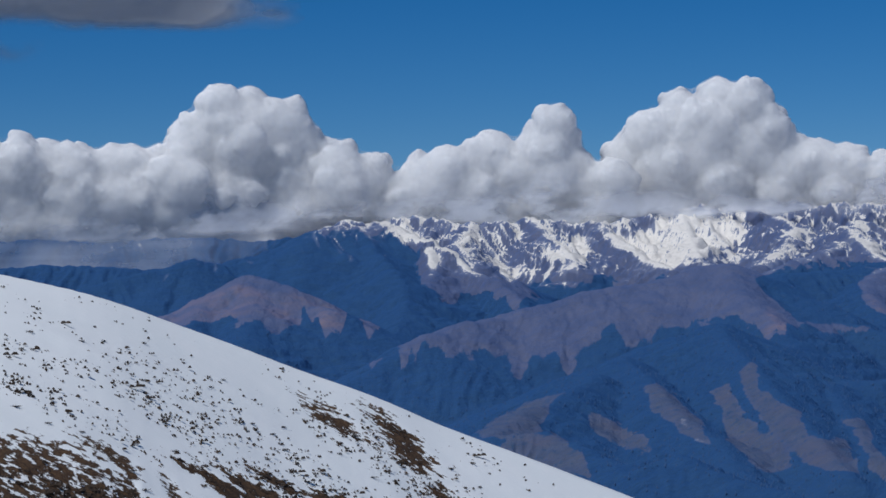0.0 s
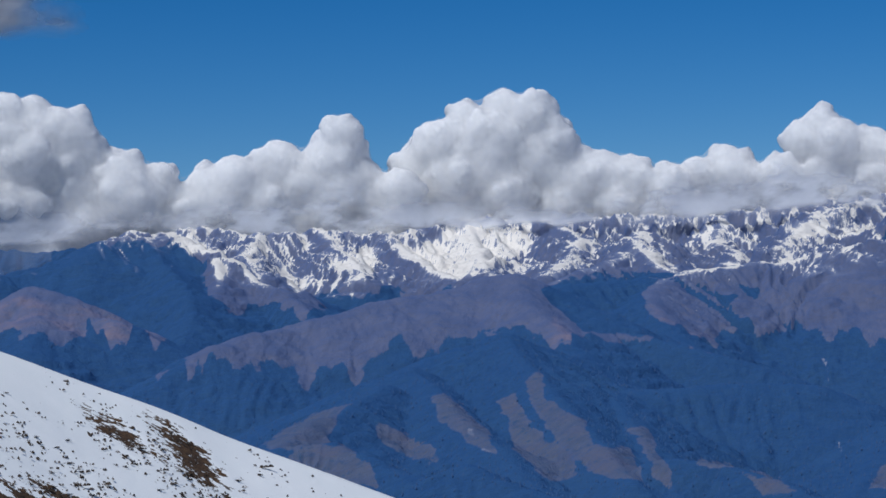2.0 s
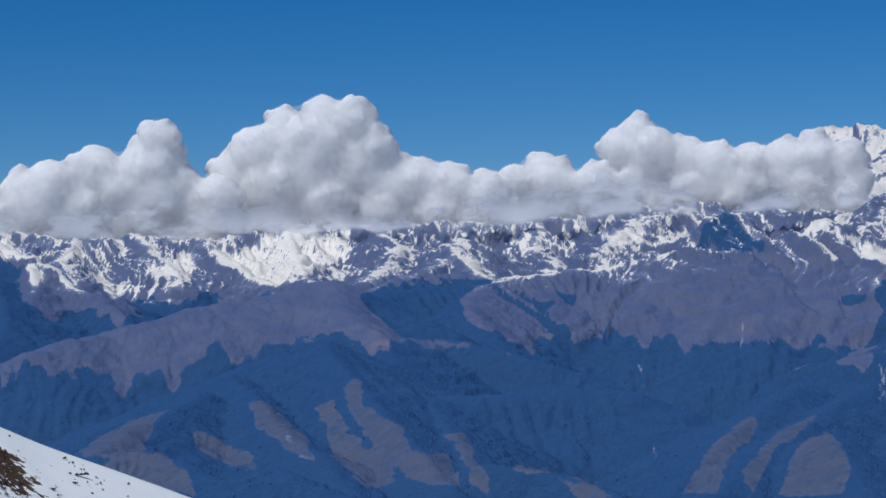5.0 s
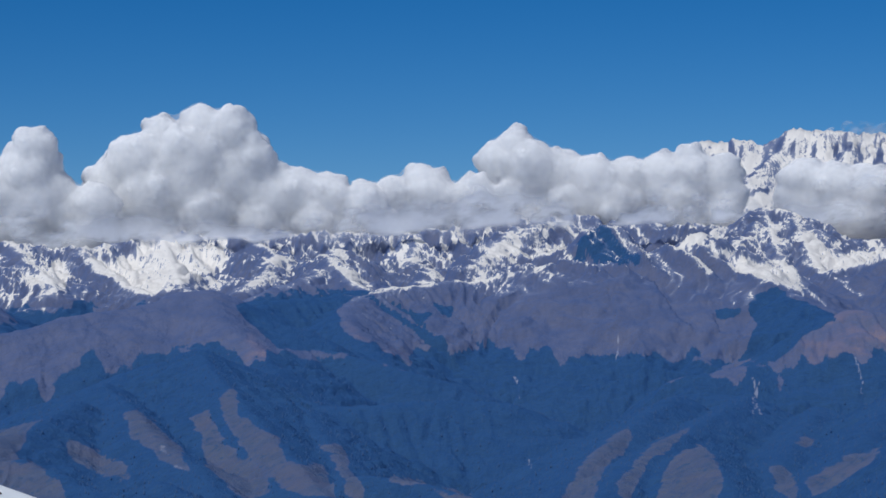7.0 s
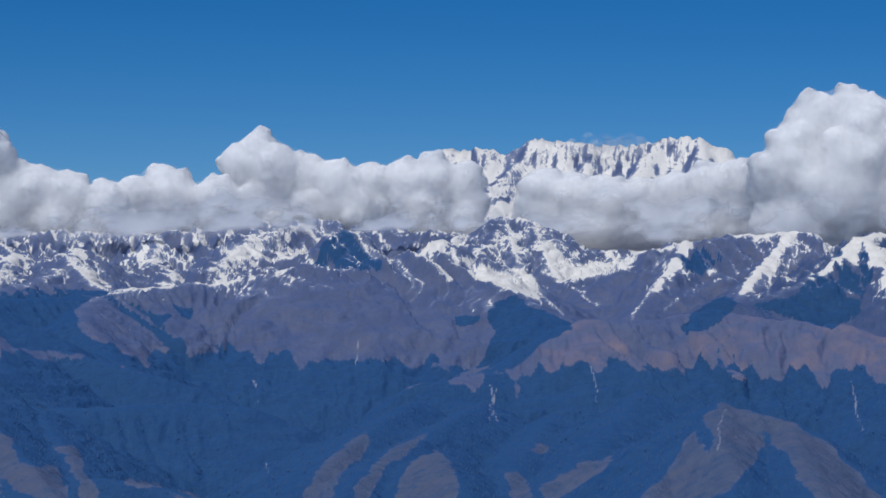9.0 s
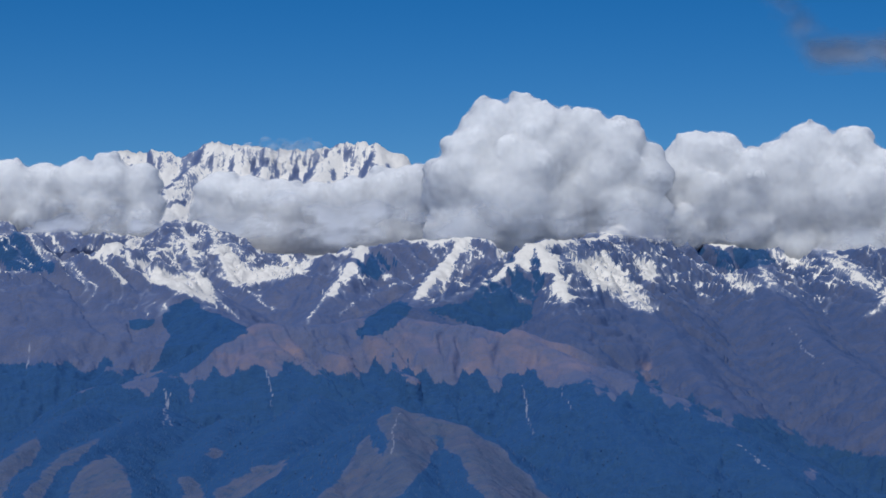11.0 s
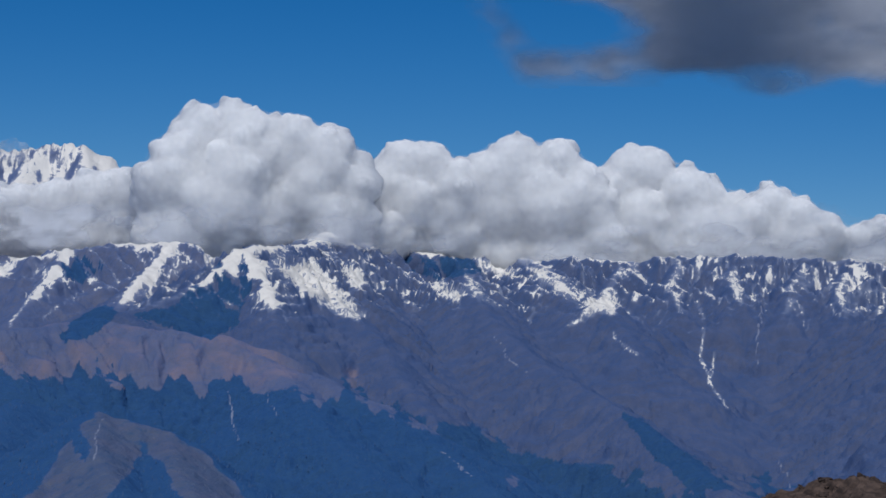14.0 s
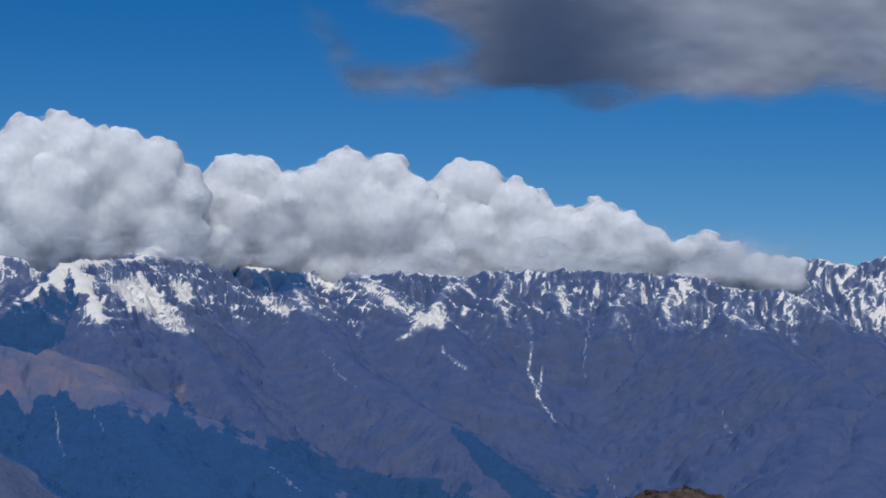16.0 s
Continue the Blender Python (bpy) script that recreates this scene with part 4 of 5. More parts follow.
# wind-bared strips of grass low on the slope and one beside the crest
patchy = 0.5 * fbm(sx / 7, sy / 4, 95, 5, 0.6) + 0.5 * fbm(sx / 2.6, sy / 1.7, 96, 4, 0.6)
low = ramp(SR, 55, 95) * ramp(138.5 + 2.3 * (deg + 3.3) - SR + 14 * (patchy - 0.5), -3, 5) * ramp(1.0 - deg, 0, 3) * (1 - 0.85 * np.exp(-((deg + 7.3 + 0.05 * (SR - 120)) / 0.35) ** 2))
spot = np.exp(-((deg + 1.15 - 0.16 * (157 - SR)) / 0.95) ** 2) * ramp(SR, 138, 147) * ramp(164 + 0.6 * deg - SR, 0, 4)
dash = np.exp(-((deg + 3.0 - 0.12 * (153 - SR)) / 1.0) ** 2) * ramp(SR, 144, 149) * ramp(158 - SR, 0, 4)
BARE = (0.95 + 0.4 * ramp(deg, -8, -6)) * low * ramp(patchy, 0.36, 0.50) + 1.25 * spot * ramp(patchy, 0.25, 0.45) + 1.1 * dash * ramp(patchy, 0.43, 0.55) - 0.22
sz = sz + 0.10 * (1 - ramp(BARE, 0.3, 0.6)) + 0.12 * ramp(BARE, 0.3, 0.6) * (fbm(sx, sy, 98, 2) - 0.3)
ni, nj = sx.shape
grid = np.arange(ni * nj).reshape(ni, nj)
slope_quads = np.stack([grid[:-1, :-1], grid[:-1, 1:], grid[1:, 1:], grid[1:, :-1]], -1).reshape(-1, 4)
me = mesh_from_grid("snow_slope", np.stack([sx, sy, sz], -1).reshape(-1, 3), slope_quads, snowy_slope, {"bare": BARE.ravel()})
tagged(new("snow_slope", me), "snow-covered hillside with bare strips of brown grass", "hillside", kind="structure")


# tufts of dry grass and stones that stick out of the snow
rng = np.random.default_rng(11)
count = 25000
tb, tr = rng.uniform(-14, 5.5, count), rng.uniform(98, 172, count)
tx, ty = tr * np.sin(np.radians(tb)), tr * np.cos(np.radians(tb))
clump = fbm(tx / 8, ty / 4, 101, 4, 0.6)
crest_at = 165 + 1.2 * tb
keep = (rng.uniform(0, 1, count) < 0.8 * ramp(clump, 0.38, 0.68) * (0.2 + 0.8 * ramp(crest_at - tr, 3, 30))) & (tr < crest_at - 1)
keep |= (rng.uniform(0, 1, count) < 0.40 * np.exp(-((tb + 1.6) / 2.4) ** 2 - ((tr - 149) / 9) ** 2) * ramp(clump, 0.3, 0.6)) & (tr < crest_at - 4)
tx, ty = tx[keep], ty[keep]
tz = shoulder(tx, ty) + 0.06
tuft_v, tuft_f = [], []
for x, y, z in zip(tx, ty, tz):
    size = rng.uniform(0.09, 0.21) * (1.7 if rng.uniform() < 0.12 else 1.0)
    wide = rng.uniform(1.0, 2.2)
    for k in range(4):
        rx, ry, h = size * rng.uniform(0.35, 0.8), size * rng.uniform(0.3, 0.6), size * rng.uniform(0.08, 0.28)
        cx, cy = x + 0.8 * size * wide * rng.normal(), y + 0.5 * size * rng.normal()
        turn_by = rng.uniform(0, 6.283)
        i = len(tuft_v)
        for c in range(5):
            ang = turn_by + c * 1.2566
            tuft_v.append((cx + rx * math.cos(ang), cy + ry * math.sin(ang), z - 0.1))
        tuft_v += [(cx - 0.3 * rx, cy + 0.2 * ry * rng.normal(), z + h), (cx + 0.35 * rx, cy + 0.2 * ry * rng.normal(), z + 0.8 * h)]
        tuft_f += [(i, i + 1, i + 6), (i + 1, i + 2, i + 5, i + 6), (i + 2, i + 3, i + 5), (i + 3, i + 4, i + 5), (i + 4, i, i + 6, i + 5)]
me = bpy.data.meshes.new("grass_tufts")
me.from_pydata(tuft_v, [], tuft_f)
me.materials.append(tuft_grass)
tagged(new("grass_tufts", me), "dark dry grass tufts poking through the snow", "grass", kind="stuff")


# ---- rocky knoll below the camera to the east ----
def knoll_height(x, y):
    """Local height: a craggy top that falls away to all sides."""
    d = np.hypot(x / 1.25, y)
    blocks = np.floor(fbm(x / 1.6, y / 1.6, 121, 3) * 7) / 7
    return -0.10 * d - 0.045 * d ** 2 + 1.3 * (blocks - 0.5) + 0.9 * (fbm(x / 0.7, y / 0.7, 123, 4, 0.6) - 0.5) + 0.35 * np.exp(-((x - 1.6) / 2.0) ** 2)


kx, ky = np.meshgrid(np.arange(-20, 20.01, 0.25), np.arange(-20, 20.01, 0.25), indexing="ij")
kz = knoll_height(kx, ky)
nk = kx.shape[0]
grid = np.arange(nk * nk).reshape(nk, nk)
knoll_quads = np.stack([grid[:-1, :-1], grid[1:, :-1], grid[1:, 1:], grid[:-1, 1:]], -1).reshape(-1, 4)
me = mesh_from_grid("rocky_knoll", np.stack([kx, ky, kz], -1).reshape(-1, 3), knoll_quads, outcrop_rock, {})
me.polygons.foreach_set("use_smooth", np.zeros(len(knoll_quads), dtype=bool))
knoll = tagged(new("rocky_knoll", me), "brown rocky knoll with dry grass and cracked blocks", "rock")
knoll.matrix_world = pose(*(EYE + heading(45.75, -3.44) * 150), rz=-45.5)

# cracked blocks on the knoll
def block_mesh(seed):
    rng = np.random.default_rng(seed)
    bm = bmesh.new()
    bmesh.ops.create_cube(bm, size=1.0)
    bmesh.ops.bevel(bm, geom=bm.edges[:], offset=0.12, segments=1, affect="EDGES")
    bmesh.ops.subdivide_edges(bm, edges=bm.edges[:], cuts=1)
    for v in bm.verts:
        v.co += Vector(rng.normal(size=3)) * 0.05
        v.co.x *= 1.0 + 0.35 * v.co.z
    me = bpy.data.meshes.new("block")
    bm.to_mesh(me)
    bm.free()
    me.materials.append(outcrop_rock)
    return me


blocks = [block_mesh(k) for k in (31, 32, 33)]
rng = np.random.default_rng(35)
for k in range(26):
    bx, by = rng.normal(0.6, 2.6), rng.normal(-1.0, 1.6)
    block = new("block", blocks[k % 3])
    block.parent = knoll
    block.location = (bx, by, float(knoll_height(np.array(bx), np.array(by))) + 0.02)
    block.rotation_euler = (rng.normal(0, 0.3), rng.normal(0, 0.3), rng.uniform(0, 6.3))
    grow = rng.uniform(0.25, 0.6)
    block.scale = (grow * rng.uniform(0.8, 1.7), grow, grow * rng.uniform(0.5, 1.1))


# larger clumps of withered grass that stand out of the snow
def clump_mesh(seed):
    rng = np.random.default_rng(seed)
    bm = bmesh.new()
    for k in range(60):
        ang, lean = rng.uniform(0, 6.283), rng.uniform(0.15, 1.0)
        root = Vector((rng.normal(0, 0.16), rng.normal(0, 0.10), -0.08))
        tip = root + Vector((math.cos(ang) * lean * 0.28, math.sin(ang) * lean * 0.28, 0.12 + 0.22 * (1.1 - lean)))
        across = Vector((-math.sin(ang), math.cos(ang), 0)) * 0.03
        bm.faces.new([bm.verts.new(root - across), bm.verts.new(root + across), bm.verts.new(tip)])
    me = bpy.data.meshes.new("grass_clump")
    bm.to_mesh(me)
    bm.free()
    me.materials.append(tuft_grass)
    return me


clumps = [clump_mesh(k) for k in (51, 52, 53)]
rng = np.random.default_rng(55)
placed = 0
while placed < 60:
    b, r = rng.uniform(-11.5, 1.0), rng.uniform(112, 158)
    if r > 163 + 1.2 * b - 6:
        continue
    x, y = r * math.sin(radians(b)), r * math.cos(radians(b))
    clump = tagged(new("grass_clump", clumps[placed % 3]), "dark withered grass clump standing in the snow", "grass clump", "clumps on the slope")
    clump.location = (x, y, float(shoulder(np.array([x]), np.array([y]))[0]) + 0.10)
    clump.rotation_euler = (0, 0, rng.uniform(0, 6.3))
    clump.scale = (rng.uniform(0.7, 1.1), rng.uniform(0.7, 1.1), rng.uniform(0.3, 0.5))
    placed += 1


# ---- cumulus bank ----
CLOUDS = []
CLOUDS.append((398, 1, [(-829, 3503, 484, 68), (-745, 3522, 492, 63), (-668, 3538, 501, 54), (-625, 3545, 508, 50), (-573, 3554, 496, 50), (-520, 3562, 502, 43), (-492, 3566, 513, 32), (-669, 3537, 443, 50), (-582, 3553, 446, 50), (-512, 3563, 450, 45), (-762, 3518, 440, 54)]))
CLOUDS.append((393, 2, [(-351, 3583, 595, 45), (-306, 3587, 595, 41), (-387, 3579, 543, 56), (-316, 3586, 533, 70), (-253, 3591, 561, 52), (-222, 3593, 541, 34), (-415, 3576, 472, 61), (-326, 3585, 452, 56), (-236, 3592, 469, 56), (-164, 3596, 495, 47), (-115, 3598, 484, 41), (-446, 3572, 499, 38), (-469, 3569, 441, 43), (-389, 3579, 431, 32), (-165, 3596, 441, 36), (-74, 3599, 462, 34), (-84, 3599, 429, 29), (-473, 3569, 468, 36)]))
CLOUDS.append((395, 3, [(179, 3596, 560, 36), (162, 3596, 516, 52), (80, 3599, 516, 45), (134, 3598, 481, 52), (206, 3594, 488, 47), (8, 3600, 492, 45), (-33, 3600, 477, 42), (52, 3600, 455, 47), (151, 3597, 440, 36), (228, 3593, 452, 42), (-56, 3600, 448, 36), (273, 3590, 471, 40), (268, 3590, 431, 29)]))
CLOUDS.append((401, 4, [(448, 3632, 605, 37), (385, 3640, 588, 35), (493, 3627, 596, 40), (532, 3621, 548, 37), (429, 3635, 551, 61), (500, 3626, 522, 61), (338, 3644, 544, 48), (301, 3648, 508, 44), (365, 3642, 488, 61), (454, 3632, 463, 53), (562, 3617, 484, 53), (318, 3646, 448, 35), (409, 3637, 437, 29), (606, 3609, 493, 44), (543, 3619, 443, 35), (650, 3602, 486, 44), (711, 3590, 470, 41), (632, 3605, 441, 37), (727, 3587, 434, 37)]))
CLOUDS.append((436, 5, [(959, 3574, 567, 35), (930, 3581, 545, 37), (984, 3567, 537, 45), (1037, 3552, 525, 41), (1081, 3538, 517, 39), (1134, 3522, 514, 39), (1187, 3504, 517, 41), (1235, 3488, 521, 43), (1274, 3474, 508, 45), (808, 3611, 509, 35), (762, 3621, 491, 35), (830, 3606, 484, 45), (893, 3591, 482, 43), (947, 3577, 476, 35), (1037, 3552, 478, 35), (1125, 3525, 479, 35), (1213, 3496, 476, 35), (721, 3629, 479, 37), (1290, 3468, 476, 32)]))
CLOUDS.append((421, 6, [(1349, 3294, 497, 38), (1391, 3277, 489, 41), (1440, 3256, 479, 43), (1488, 3234, 480, 41), (1537, 3211, 486, 40), (1585, 3188, 499, 41), (1391, 3277, 452, 27), (1440, 3256, 447, 23), (1621, 3170, 506, 45), (1617, 3172, 461, 36), (1561, 3199, 449, 25)]))
CLOUDS.append((426, 7, [(1647, 2860, 609, 28), (1672, 2845, 595, 30), (1608, 2882, 578, 46), (1579, 2898, 544, 43), (1729, 2811, 579, 38), (1763, 2790, 564, 38), (1782, 2778, 573, 23), (1701, 2828, 556, 55), (1651, 2857, 522, 63), (1587, 2894, 498, 51), (1550, 2913, 506, 35), (1744, 2802, 498, 48), (1768, 2786, 473, 35), (1630, 2869, 470, 40), (1702, 2827, 471, 40), (1806, 2762, 513, 36), (1800, 2766, 478, 23)]))
CLOUDS.append((412, 8, [(1918, 2807, 559, 34), (1952, 2784, 554, 36), (1896, 2822, 522, 39), (1931, 2798, 496, 50), (1986, 2760, 520, 44), (2050, 2713, 568, 36), (2020, 2735, 543, 38), (2076, 2692, 544, 41), (2104, 2670, 566, 34), (2034, 2725, 488, 58), (2100, 2674, 489, 56), (1966, 2774, 463, 43), (1900, 2819, 458, 36), (1993, 2754, 446, 31), (2135, 2646, 531, 36), (2148, 2636, 489, 43), (2164, 2622, 447, 34)]))
CLOUDS.append((402, 9, [(2212, 2635, 558, 36), (2241, 2610, 556, 38), (2280, 2576, 524, 40), (2301, 2558, 516, 36), (2189, 2653, 522, 41), (2229, 2620, 480, 50), (2164, 2674, 470, 45), (2294, 2564, 465, 45), (2131, 2701, 444, 38), (2184, 2658, 436, 33), (2256, 2597, 438, 33), (2337, 2524, 491, 33), (2374, 2490, 505, 31), (2350, 2512, 449, 36), (2404, 2461, 493, 28)]))
CLOUDS.append((410, 10, [(2347, 2460, 503, 29), (2326, 2480, 484, 31), (2378, 2430, 485, 31), (2405, 2403, 467, 29), (2360, 2447, 449, 34), (2461, 2346, 468, 22), (2441, 2367, 453, 26), (2485, 2321, 450, 24), (2513, 2290, 438, 19), (2536, 2265, 436, 17), (2552, 2246, 433, 19), (2311, 2494, 456, 31)]))
CLOUDS.append((616, 11, [(1720, 3974, 637, 14), (1749, 3961, 635, 15), (1789, 3943, 638, 15), (1811, 3933, 630, 12), (1690, 3987, 625, 12), (1769, 3952, 627, 15)]))
# neighbours that have grown together: numbers of the masses, and how the whole looks
BANKS = [((0, 1, 2, 3, 4), "long bank of towering white cumulus with a grey flat base"), ((5, 6, 7, 8, 9), "billowing white cumulus bank sloping down over the brown wall"),
         ((10,), "torn veil of cloud along the crest of the white peak")]
ball = bmesh.new()
bmesh.ops.create_icosphere(ball, subdivisions=2, radius=1.0)
BALL_V = np.array([v.co[:] for v in ball.verts])
BALL_F = np.array([[v.index for v in f.verts] for f in ball.faces])
ball.free()


def puffs_of(lobes, base, seed):
    """Lobes with smaller puffs on them and still smaller ones on those, over a level foot."""
    rng = np.random.default_rng(seed)
    big, out = [], []
    for x, y, z, r in lobes:
        v = Vector((x, y, 0)).normalized()
        shift = rng.uniform(-0.2, 0.5) * r
        big.append((x + v.x * shift, y + v.y * shift, z, r * 0.93))
        out.append((x + v.x * (shift + r), y + v.y * (shift + r), z - 0.15 * r, r * 0.9))
        # the column of cloud under each lobe, down to the level base
        low = z - 0.7 * r
        while low > base + 8:
            q = r * rng.uniform(0.8, 1.25)
            back = shift + 0.65 * (z - low)
            out.append((x + v.x * back + rng.uniform(-26, 26), y + v.y * back + rng.uniform(-26, 26), low, q))
            low -= 0.6 * r
        back = shift + 0.65 * (z - base)
        out.append((x + v.x * back, y + v.y * back, base + 12, r * 0.95))
    out = big + out
    small = []
    for x, y, z, r in out:
        for k in range(12):
            d = rng.normal(size=3)
            d[2] = abs(d[2]) * 0.9 - 0.2
            d /= np.linalg.norm(d)
            s = r * rng.uniform(0.22, 0.48)
            small.append((x + d[0] * r * 0.80, y + d[1] * r * 0.80, z + d[2] * r * 0.80, s))
    # buds on the puffs of the lobes, mostly on top and towards the camera
    buds = []
    for x, y, z, r in small[:12 * len(big)]:
        for k in range(10):
            d = rng.normal(size=3)
            d[1], d[2] = d[1] - 0.7, d[2] + 0.3
            d /= np.linalg.norm(d)
            s = r * rng.uniform(0.24, 0.46)
            buds.append((x + d[0] * r * 0.82, y + d[1] * r * 0.82, z + d[2] * r * 0.82, s))
    return np.array(out + small + buds)


def lumps(name, puffs, feet, material, voxel, grow=0.0):
    n = len(puffs)
    co = (puffs[:, None, :3] + BALL_V[None] * puffs[:, None, 3:]).reshape(-1, 3)
    foot = np.repeat(feet, len(BALL_V))
    below = foot - co[:, 2]
    co[:, 2] = np.where(below > 0, foot - below * 0.15, co[:, 2])
    faces = (BALL_F[None] + (np.arange(n) * len(BALL_V))[:, None, None]).reshape(-1, 3)
    me = bpy.data.meshes.new(name)
    me.from_pydata(co.tolist(), [], faces.tolist())
    me.materials.append(material)
    ob = new(name, me)
    m = ob.modifiers.new("merge", "REMESH")
    m.mode, m.voxel_size, m.use_smooth_shade = "VOXEL", voxel, True
    m = ob.modifiers.new("soften", "SMOOTH")
    m.factor, m.iterations = 0.5, 2
    for kind, size, strength, middle in (("CLOUDS", 60, 5.0, 0.4), ("CLOUDS", 17, 2.6, 0.4)):
        tex = bpy.data.textures.new("billow", kind)
        tex.noise_scale = size
        if kind == "CLOUDS":
            tex.noise_type, tex.noise_depth = "HARD_NOISE", 2
        m = ob.modifiers.new("billow", "DISPLACE")
        m.texture, m.texture_coords, m.strength, m.mid_level = tex, "GLOBAL", strength, middle - grow / strength
    m = ob.modifiers.new("settle", "SMOOTH")
    m.factor, m.iterations = 0.5, 1
    return ob


for masses, text in BANKS:
    puffs, feet = [], []
    for k in masses:
        base, seed, lobes = CLOUDS[k]
        base -= 15 if k in (5, 9, 10) else 32
        puffs.append(puffs_of(lobes, base, seed))
        feet.append(np.full(len(puffs[-1]), base))
    puffs, feet = np.concatenate(puffs), np.concatenate(feet)
    if "torn" in text:
        tagged(lumps("cloud_veil", puffs, feet, cloud_fringe, 3.4), text, "cloud")
        continue
    cloud = lumps("cumulus_cloud", puffs, feet, cloud_white, 3.6)
    tagged(cloud, text, "cloud", "cumulus bank")
    fringe = lumps("fringe", puffs, feet, cloud_fringe, 7.5, 1.1)
    fringe.parent = cloud
    tagged(fringe, "thin torn vapour")
# ---- sheets of vapour ----
def shell(name, front, back, cover, material):
    """Cloud as two sheets a little apart, only where there is any."""
    n, (i, j) = front.shape[0] * front.shape[1], front.shape[:2]
    g = np.arange(n).reshape(i, j)
    q = np.stack([g[:-1, :-1], g[1:, :-1], g[1:, 1:], g[:-1, 1:]], -1).reshape(-1, 4)
    q = q[(cover.ravel()[q] > 0.01).any(1)]
    q = np.concatenate([q, q[:, ::-1] + n])
    used, inverse = np.unique(q, return_inverse=True)
    co = np.concatenate([front.reshape(-1, 3), back.reshape(-1, 3)])[used]
    return mesh_from_grid(name, co, inverse.reshape(-1, 4), material, {"cover": np.tile(cover.ravel(), 2)[used]})


# the misty foot of the banks, also a veil for their grey shade: bearing and angle of sight
FOOT = [(-11.13, 1.36), (-7.63, 1.38), (-5.5, 1.5), (-2.63, 1.74), (0.24, 1.69), (3.82, 1.53), (5.26, 1.67), (8.14, 1.78), (11.01, 1.86), (13.86, 1.99), (14.83, 2.06), (17.62, 2.04), (19.12, 2.1), (20.83, 2.22), (21.95, 2.1), (22.86, 2.03), (25.3, 1.92), (28.18, 2.03), (32.48, 2.15), (33.91, 1.99), (35.6, 1.97), (36.74, 1.87), (38.48, 1.75), (40.63, 1.65), (42.76, 1.86), (45.57, 2.0)]
FOOT_B, FOOT_E = [p[0] for p in FOOT], [p[1] for p in FOOT]


def vapour(label, b0, b1, e0, e1, amount, reach):
    """A standing sheet of mist: amount(bearing, elevation) says how thick it is, reach(bearing) how far off."""
    b, e = np.meshgrid(np.arange(b0, b1, 0.085), np.arange(e0, e1, 0.05), indexing="ij")
    mist = amount(b, e)
    r = reach(b) + 40 * (fbm(b / 2, e / 2, 307, 2) - 0.5)
    sheets = [np.stack([q * np.sin(np.radians(b)), q * np.cos(np.radians(b)), EYE.z + q * np.tan(np.radians(e))], -1) for q in (r, r + 2 + 16 * mist)]
    tagged(new("cloud_mist", shell("cloud_mist", sheets[0], sheets[1], mist, cloud_mist)), label, "mist", kind="stuff")


def foot_mist(b, e):
    rise = e - np.interp(b, FOOT_B, FOOT_E) - 0.25 * (fbm(b / 0.9, b * 0, 301, 3) - 0.5)
    loose = fbm(b / 1.1, e / 0.55, 303, 5, 0.55)
    high = 1.25 * (0.35 + 1.3 * fbm(b / 2.2, b * 0, 305, 3))
    gap = 1 - 0.9 * np.exp(-((b - 21.35) / 0.45) ** 2)
    return (0.8 - 0.35 * ramp(b, 26, 29)) * gap * ramp(rise, -0.12, 0.12) * ramp(high - rise, 0, 0.9) * ramp(loose, 0.25, 0.62) * ramp(50 - b, 0, 3)


def west_haze(b, e):
    return 0.42 * ramp(-4.2 - b, 0, 3.5) * ramp(e + 0.2, 0, 0.6) * ramp(1.75 - e, 0, 0.5) * (0.7 + 0.6 * fbm(b / 3, e / 0.22, 309, 4))


vapour("mist at the flat foot of the cumulus bank, standing in for its grey shade", -15.0, 51.0, 0.9, 4.2, foot_mist,
       lambda b: np.interp(b, [16, 21, 26.5, 27.5, 33, 34.5, 38, 40, 48], [3550, 3470, 3470, 3225, 3225, 3315, 3350, 3350, 3300]))
vapour("dim rain haze under the western end of the cloud bank", -15.0, -4.2, -0.4, 1.8, west_haze, lambda b: 3100 + 0 * b)


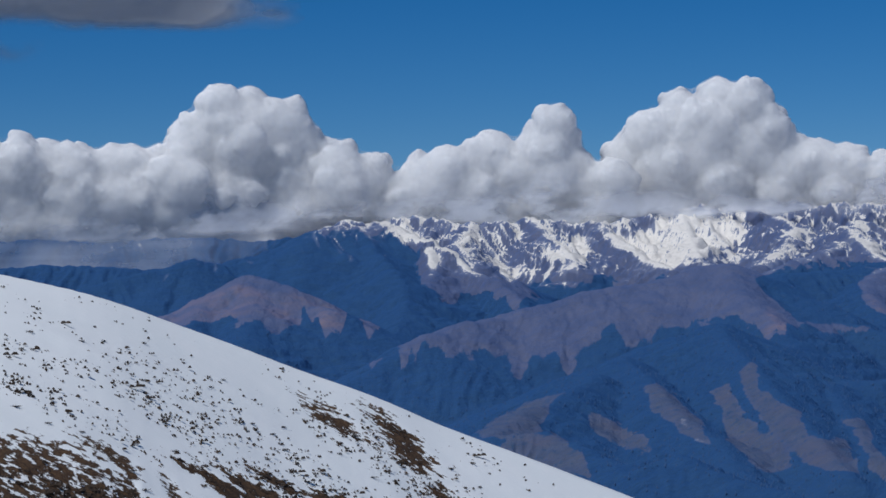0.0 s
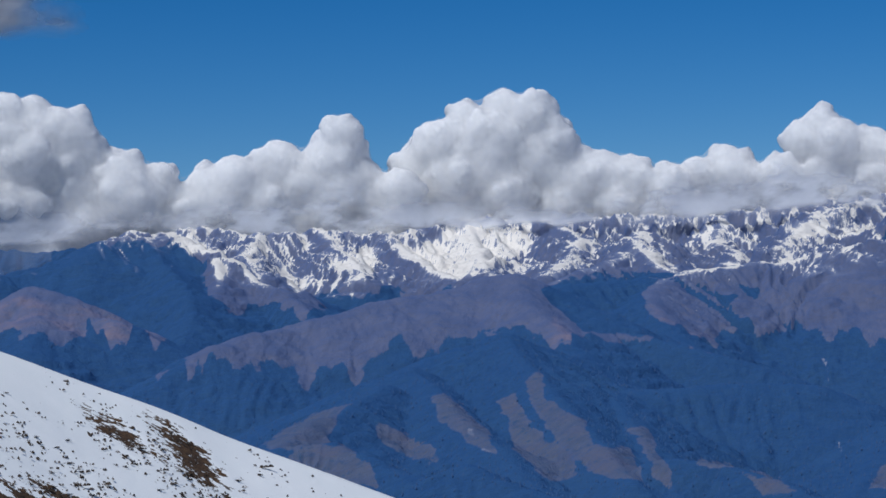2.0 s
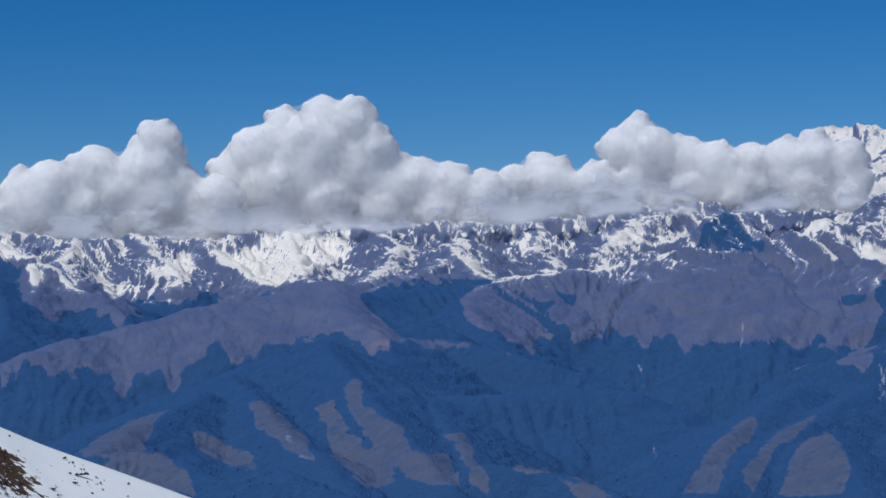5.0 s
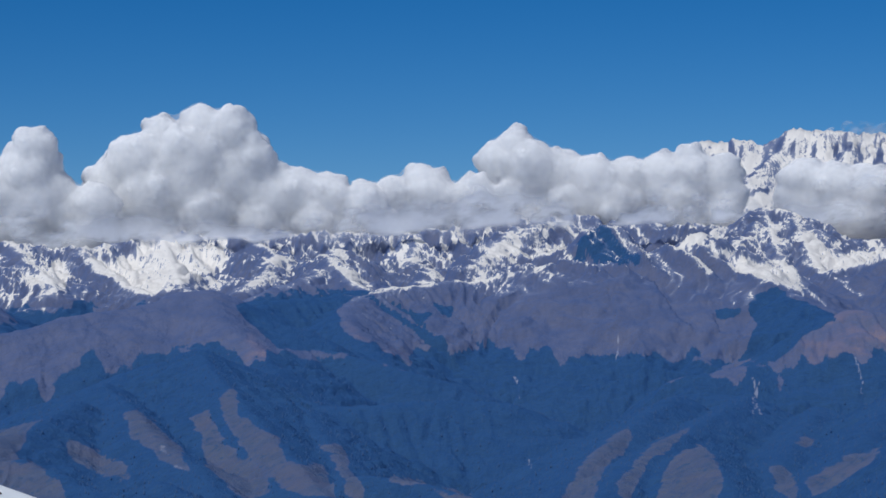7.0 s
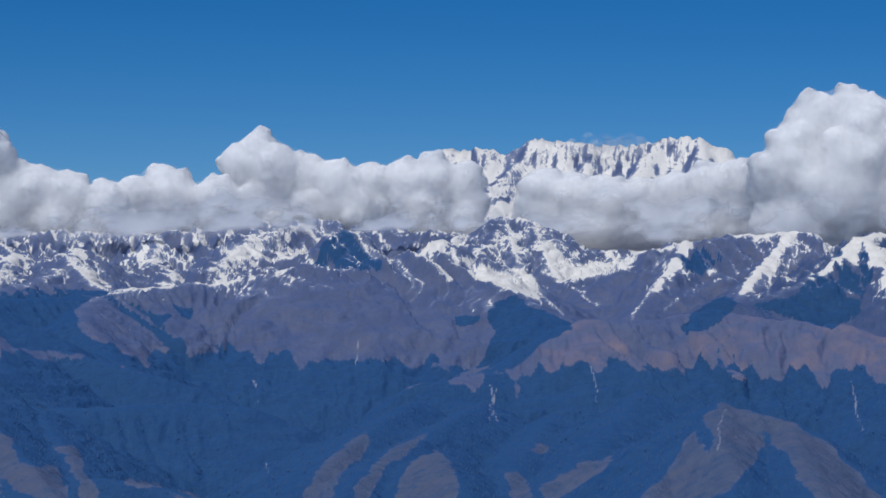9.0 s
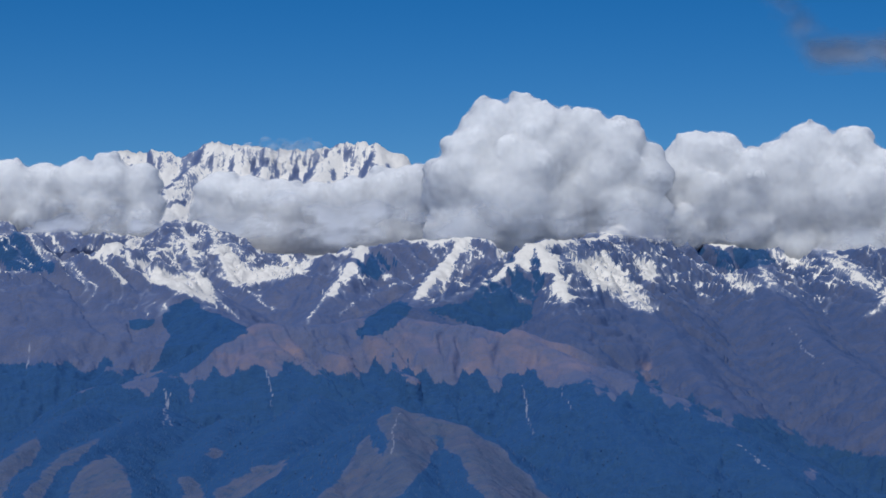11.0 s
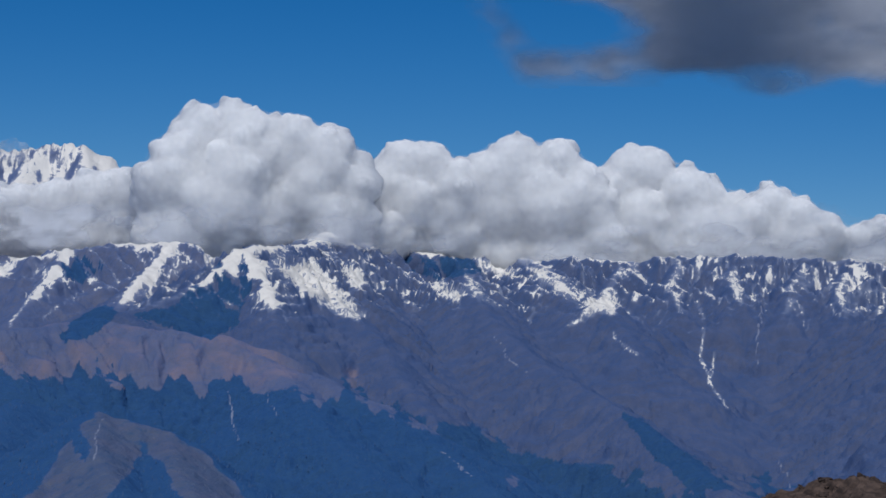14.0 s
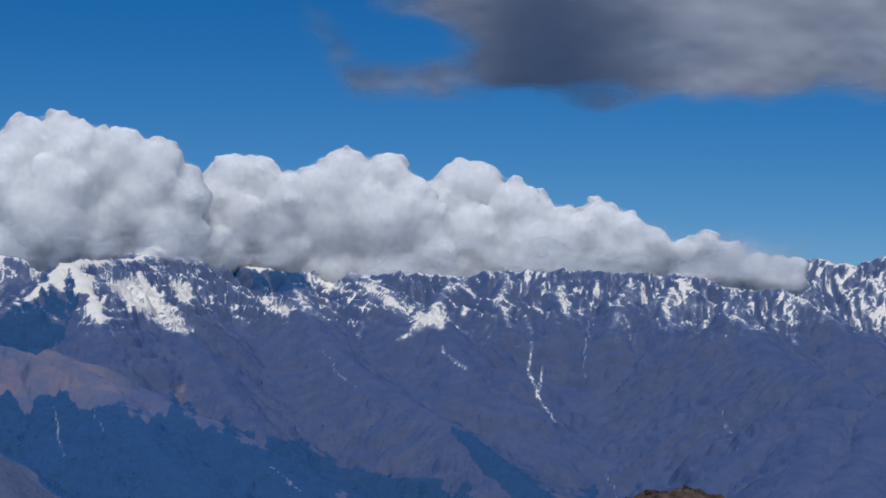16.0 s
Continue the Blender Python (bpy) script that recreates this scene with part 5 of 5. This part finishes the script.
# ---- grey clouds overhead: upright sheets shaped to the camera's view ----
def overhead(label, b0, b1, e0, e1, r, cover, roof_b, roof_r, roof_z, shade, thick, seed, veil):
    """A sheet of cloud at range r and an unseen roof that shades it; cover(bearing, elevation) says how dense it is."""
    bb, ee = np.meshgrid(np.arange(b0, b1, 0.085), np.arange(e0, e1, 0.07), indexing="ij")
    torn = fbm(bb / 1.5, ee / 0.85, seed, 5, 0.55) - 0.5
    dense = cover(bb, ee)
    dense = np.clip(dense + 1.25 * torn * ramp(dense, -0.12, 0.25), 0, 1)
    sized = r / 1300
    puff = fbm(bb / 1.6, ee / 0.9, seed + 4, 3, 0.45)
    sheets = []
    for sign in (-1, 1):
        rr = r + (0 if sign < 0 else sized * (1 + 22 * dense)) + sized * (5 * (puff - 0.5) + 25 * (fbm(bb / 3, ee / 3, seed + 6, 2) - 0.5))
        sheets.append(np.stack([rr * np.sin(np.radians(bb)), rr * np.cos(np.radians(bb)), EYE.z + rr * np.tan(np.radians(ee))], -1))
    cloud = tagged(new("grey_cloud", shell("grey_cloud", sheets[0], sheets[1], dense, cloud_grey)), label, "cloud")
    # roof added out of view to shade the sheet, densest up-sun of the dark core
    tb, tr = np.meshgrid(np.arange(roof_b, b1 + 4, 0.25), np.arange(roof_r[0], roof_r[1], 6.0), indexing="ij")
    x, y = tr * np.sin(np.radians(tb)), tr * np.cos(np.radians(tb))
    rim = ramp(tb, roof_b, roof_b + 6) * ramp(b1 + 4 - tb, 0, 3) * ramp(tr, roof_r[0], roof_r[0] + 90 * sized) * ramp(roof_r[1] - 54 * sized - tr, 0, 190 * sized)
    dense = np.clip(1.25 * rim + 0.9 * (fbm(x / 130, y / 130, seed + 8, 4) - 0.5), 0, 1) * ramp(rim, 0, 0.15) * np.interp(tb, veil[0], veil[1])
    dense = np.maximum(dense, thick * np.exp(-((x - shade[0]) ** 2 + (y - shade[1]) ** 2) / shade[2] ** 2))
    low = roof_z - 12 * sized * fbm(x / 60, y / 60, seed + 9, 3)
    high = low + 2 + 45 * sized * dense ** 2 * (0.5 + fbm(x / 70, y / 70, seed + 3, 4))
    roof = new("unseen_shade_roof", shell("unseen_shade_roof", np.stack([x, y, low], -1), np.stack([x, y, high], -1), dense, cloud_grey))
    roof.parent = cloud
    return cloud


def eastern(b, e):
    broad = 1.25 * ramp(b + 0.6 * (e - 7.5), 39.3, 42.0) * ramp(e - 6.1 + 0.03 * (b - 43), 0, 1.35)
    core = 0.7 * np.exp(-((b - 42.0) / 1.5) ** 2 - ((e - 7.2) / 0.42) ** 2)
    hem = 0.42 * np.exp(-((b - 43.6) / 0.9) ** 2 - ((e - 6.35) / 0.32) ** 2)
    # torn wisps that hook down and back into the cloud
    wisp = 0.42 * np.exp(-((e - 6.78 - 0.05 * np.maximum(b - 38.0, 0)) / 0.48) ** 2) * ramp(b, 36.6, 38.2) * ramp(42.5 - b, 0, 2)
    wisp = wisp + 0.42 * np.exp(-((e - 7.75 + 0.85 * (b - 36.6)) / 0.75) ** 2 - ((b - 36.7) / 0.9) ** 2)
    wisp = wisp + 0.3 * np.exp(-((e - 7.0) / 0.5) ** 2) * ramp(b, 38.2, 40.2) * ramp(42 - b, 0, 1)
    arch = 0.40 * np.exp(-((e - 8.75) / 0.40) ** 2) * ramp(b, 37.0, 38.4)
    return broad + core + hem + wisp + arch - 0.16


def western(b, e):
    deck = 1.25 * ramp(e - 6.45, 0, 0.75) * ramp(-2.2 - b, 0, 4.5)
    patch = 0.5 * np.exp(-((b + 11.2) / 1.1) ** 2 - ((e - 6.2) / 0.35) ** 2)
    return deck + patch - 0.15


overhead("ragged grey cloud with a dark underside and wispy edge", 34.5, 58.0, 5.6, 10.5, 1300.0, eastern, 29.0, (880, 1480), 562.0, (826, 908, 56), 0.95, 201, ([39.5, 43.0], [0.42, 0.08]))
overhead("dim grey cloud overhead with soft edges", -20.0, -2.0, 5.4, 9.0, 480.0, western, -30.0, (300, 478), 381.0, (-92, 430, 60), 0.9, 231, ([-30, 0], [0.42, 0.42]))
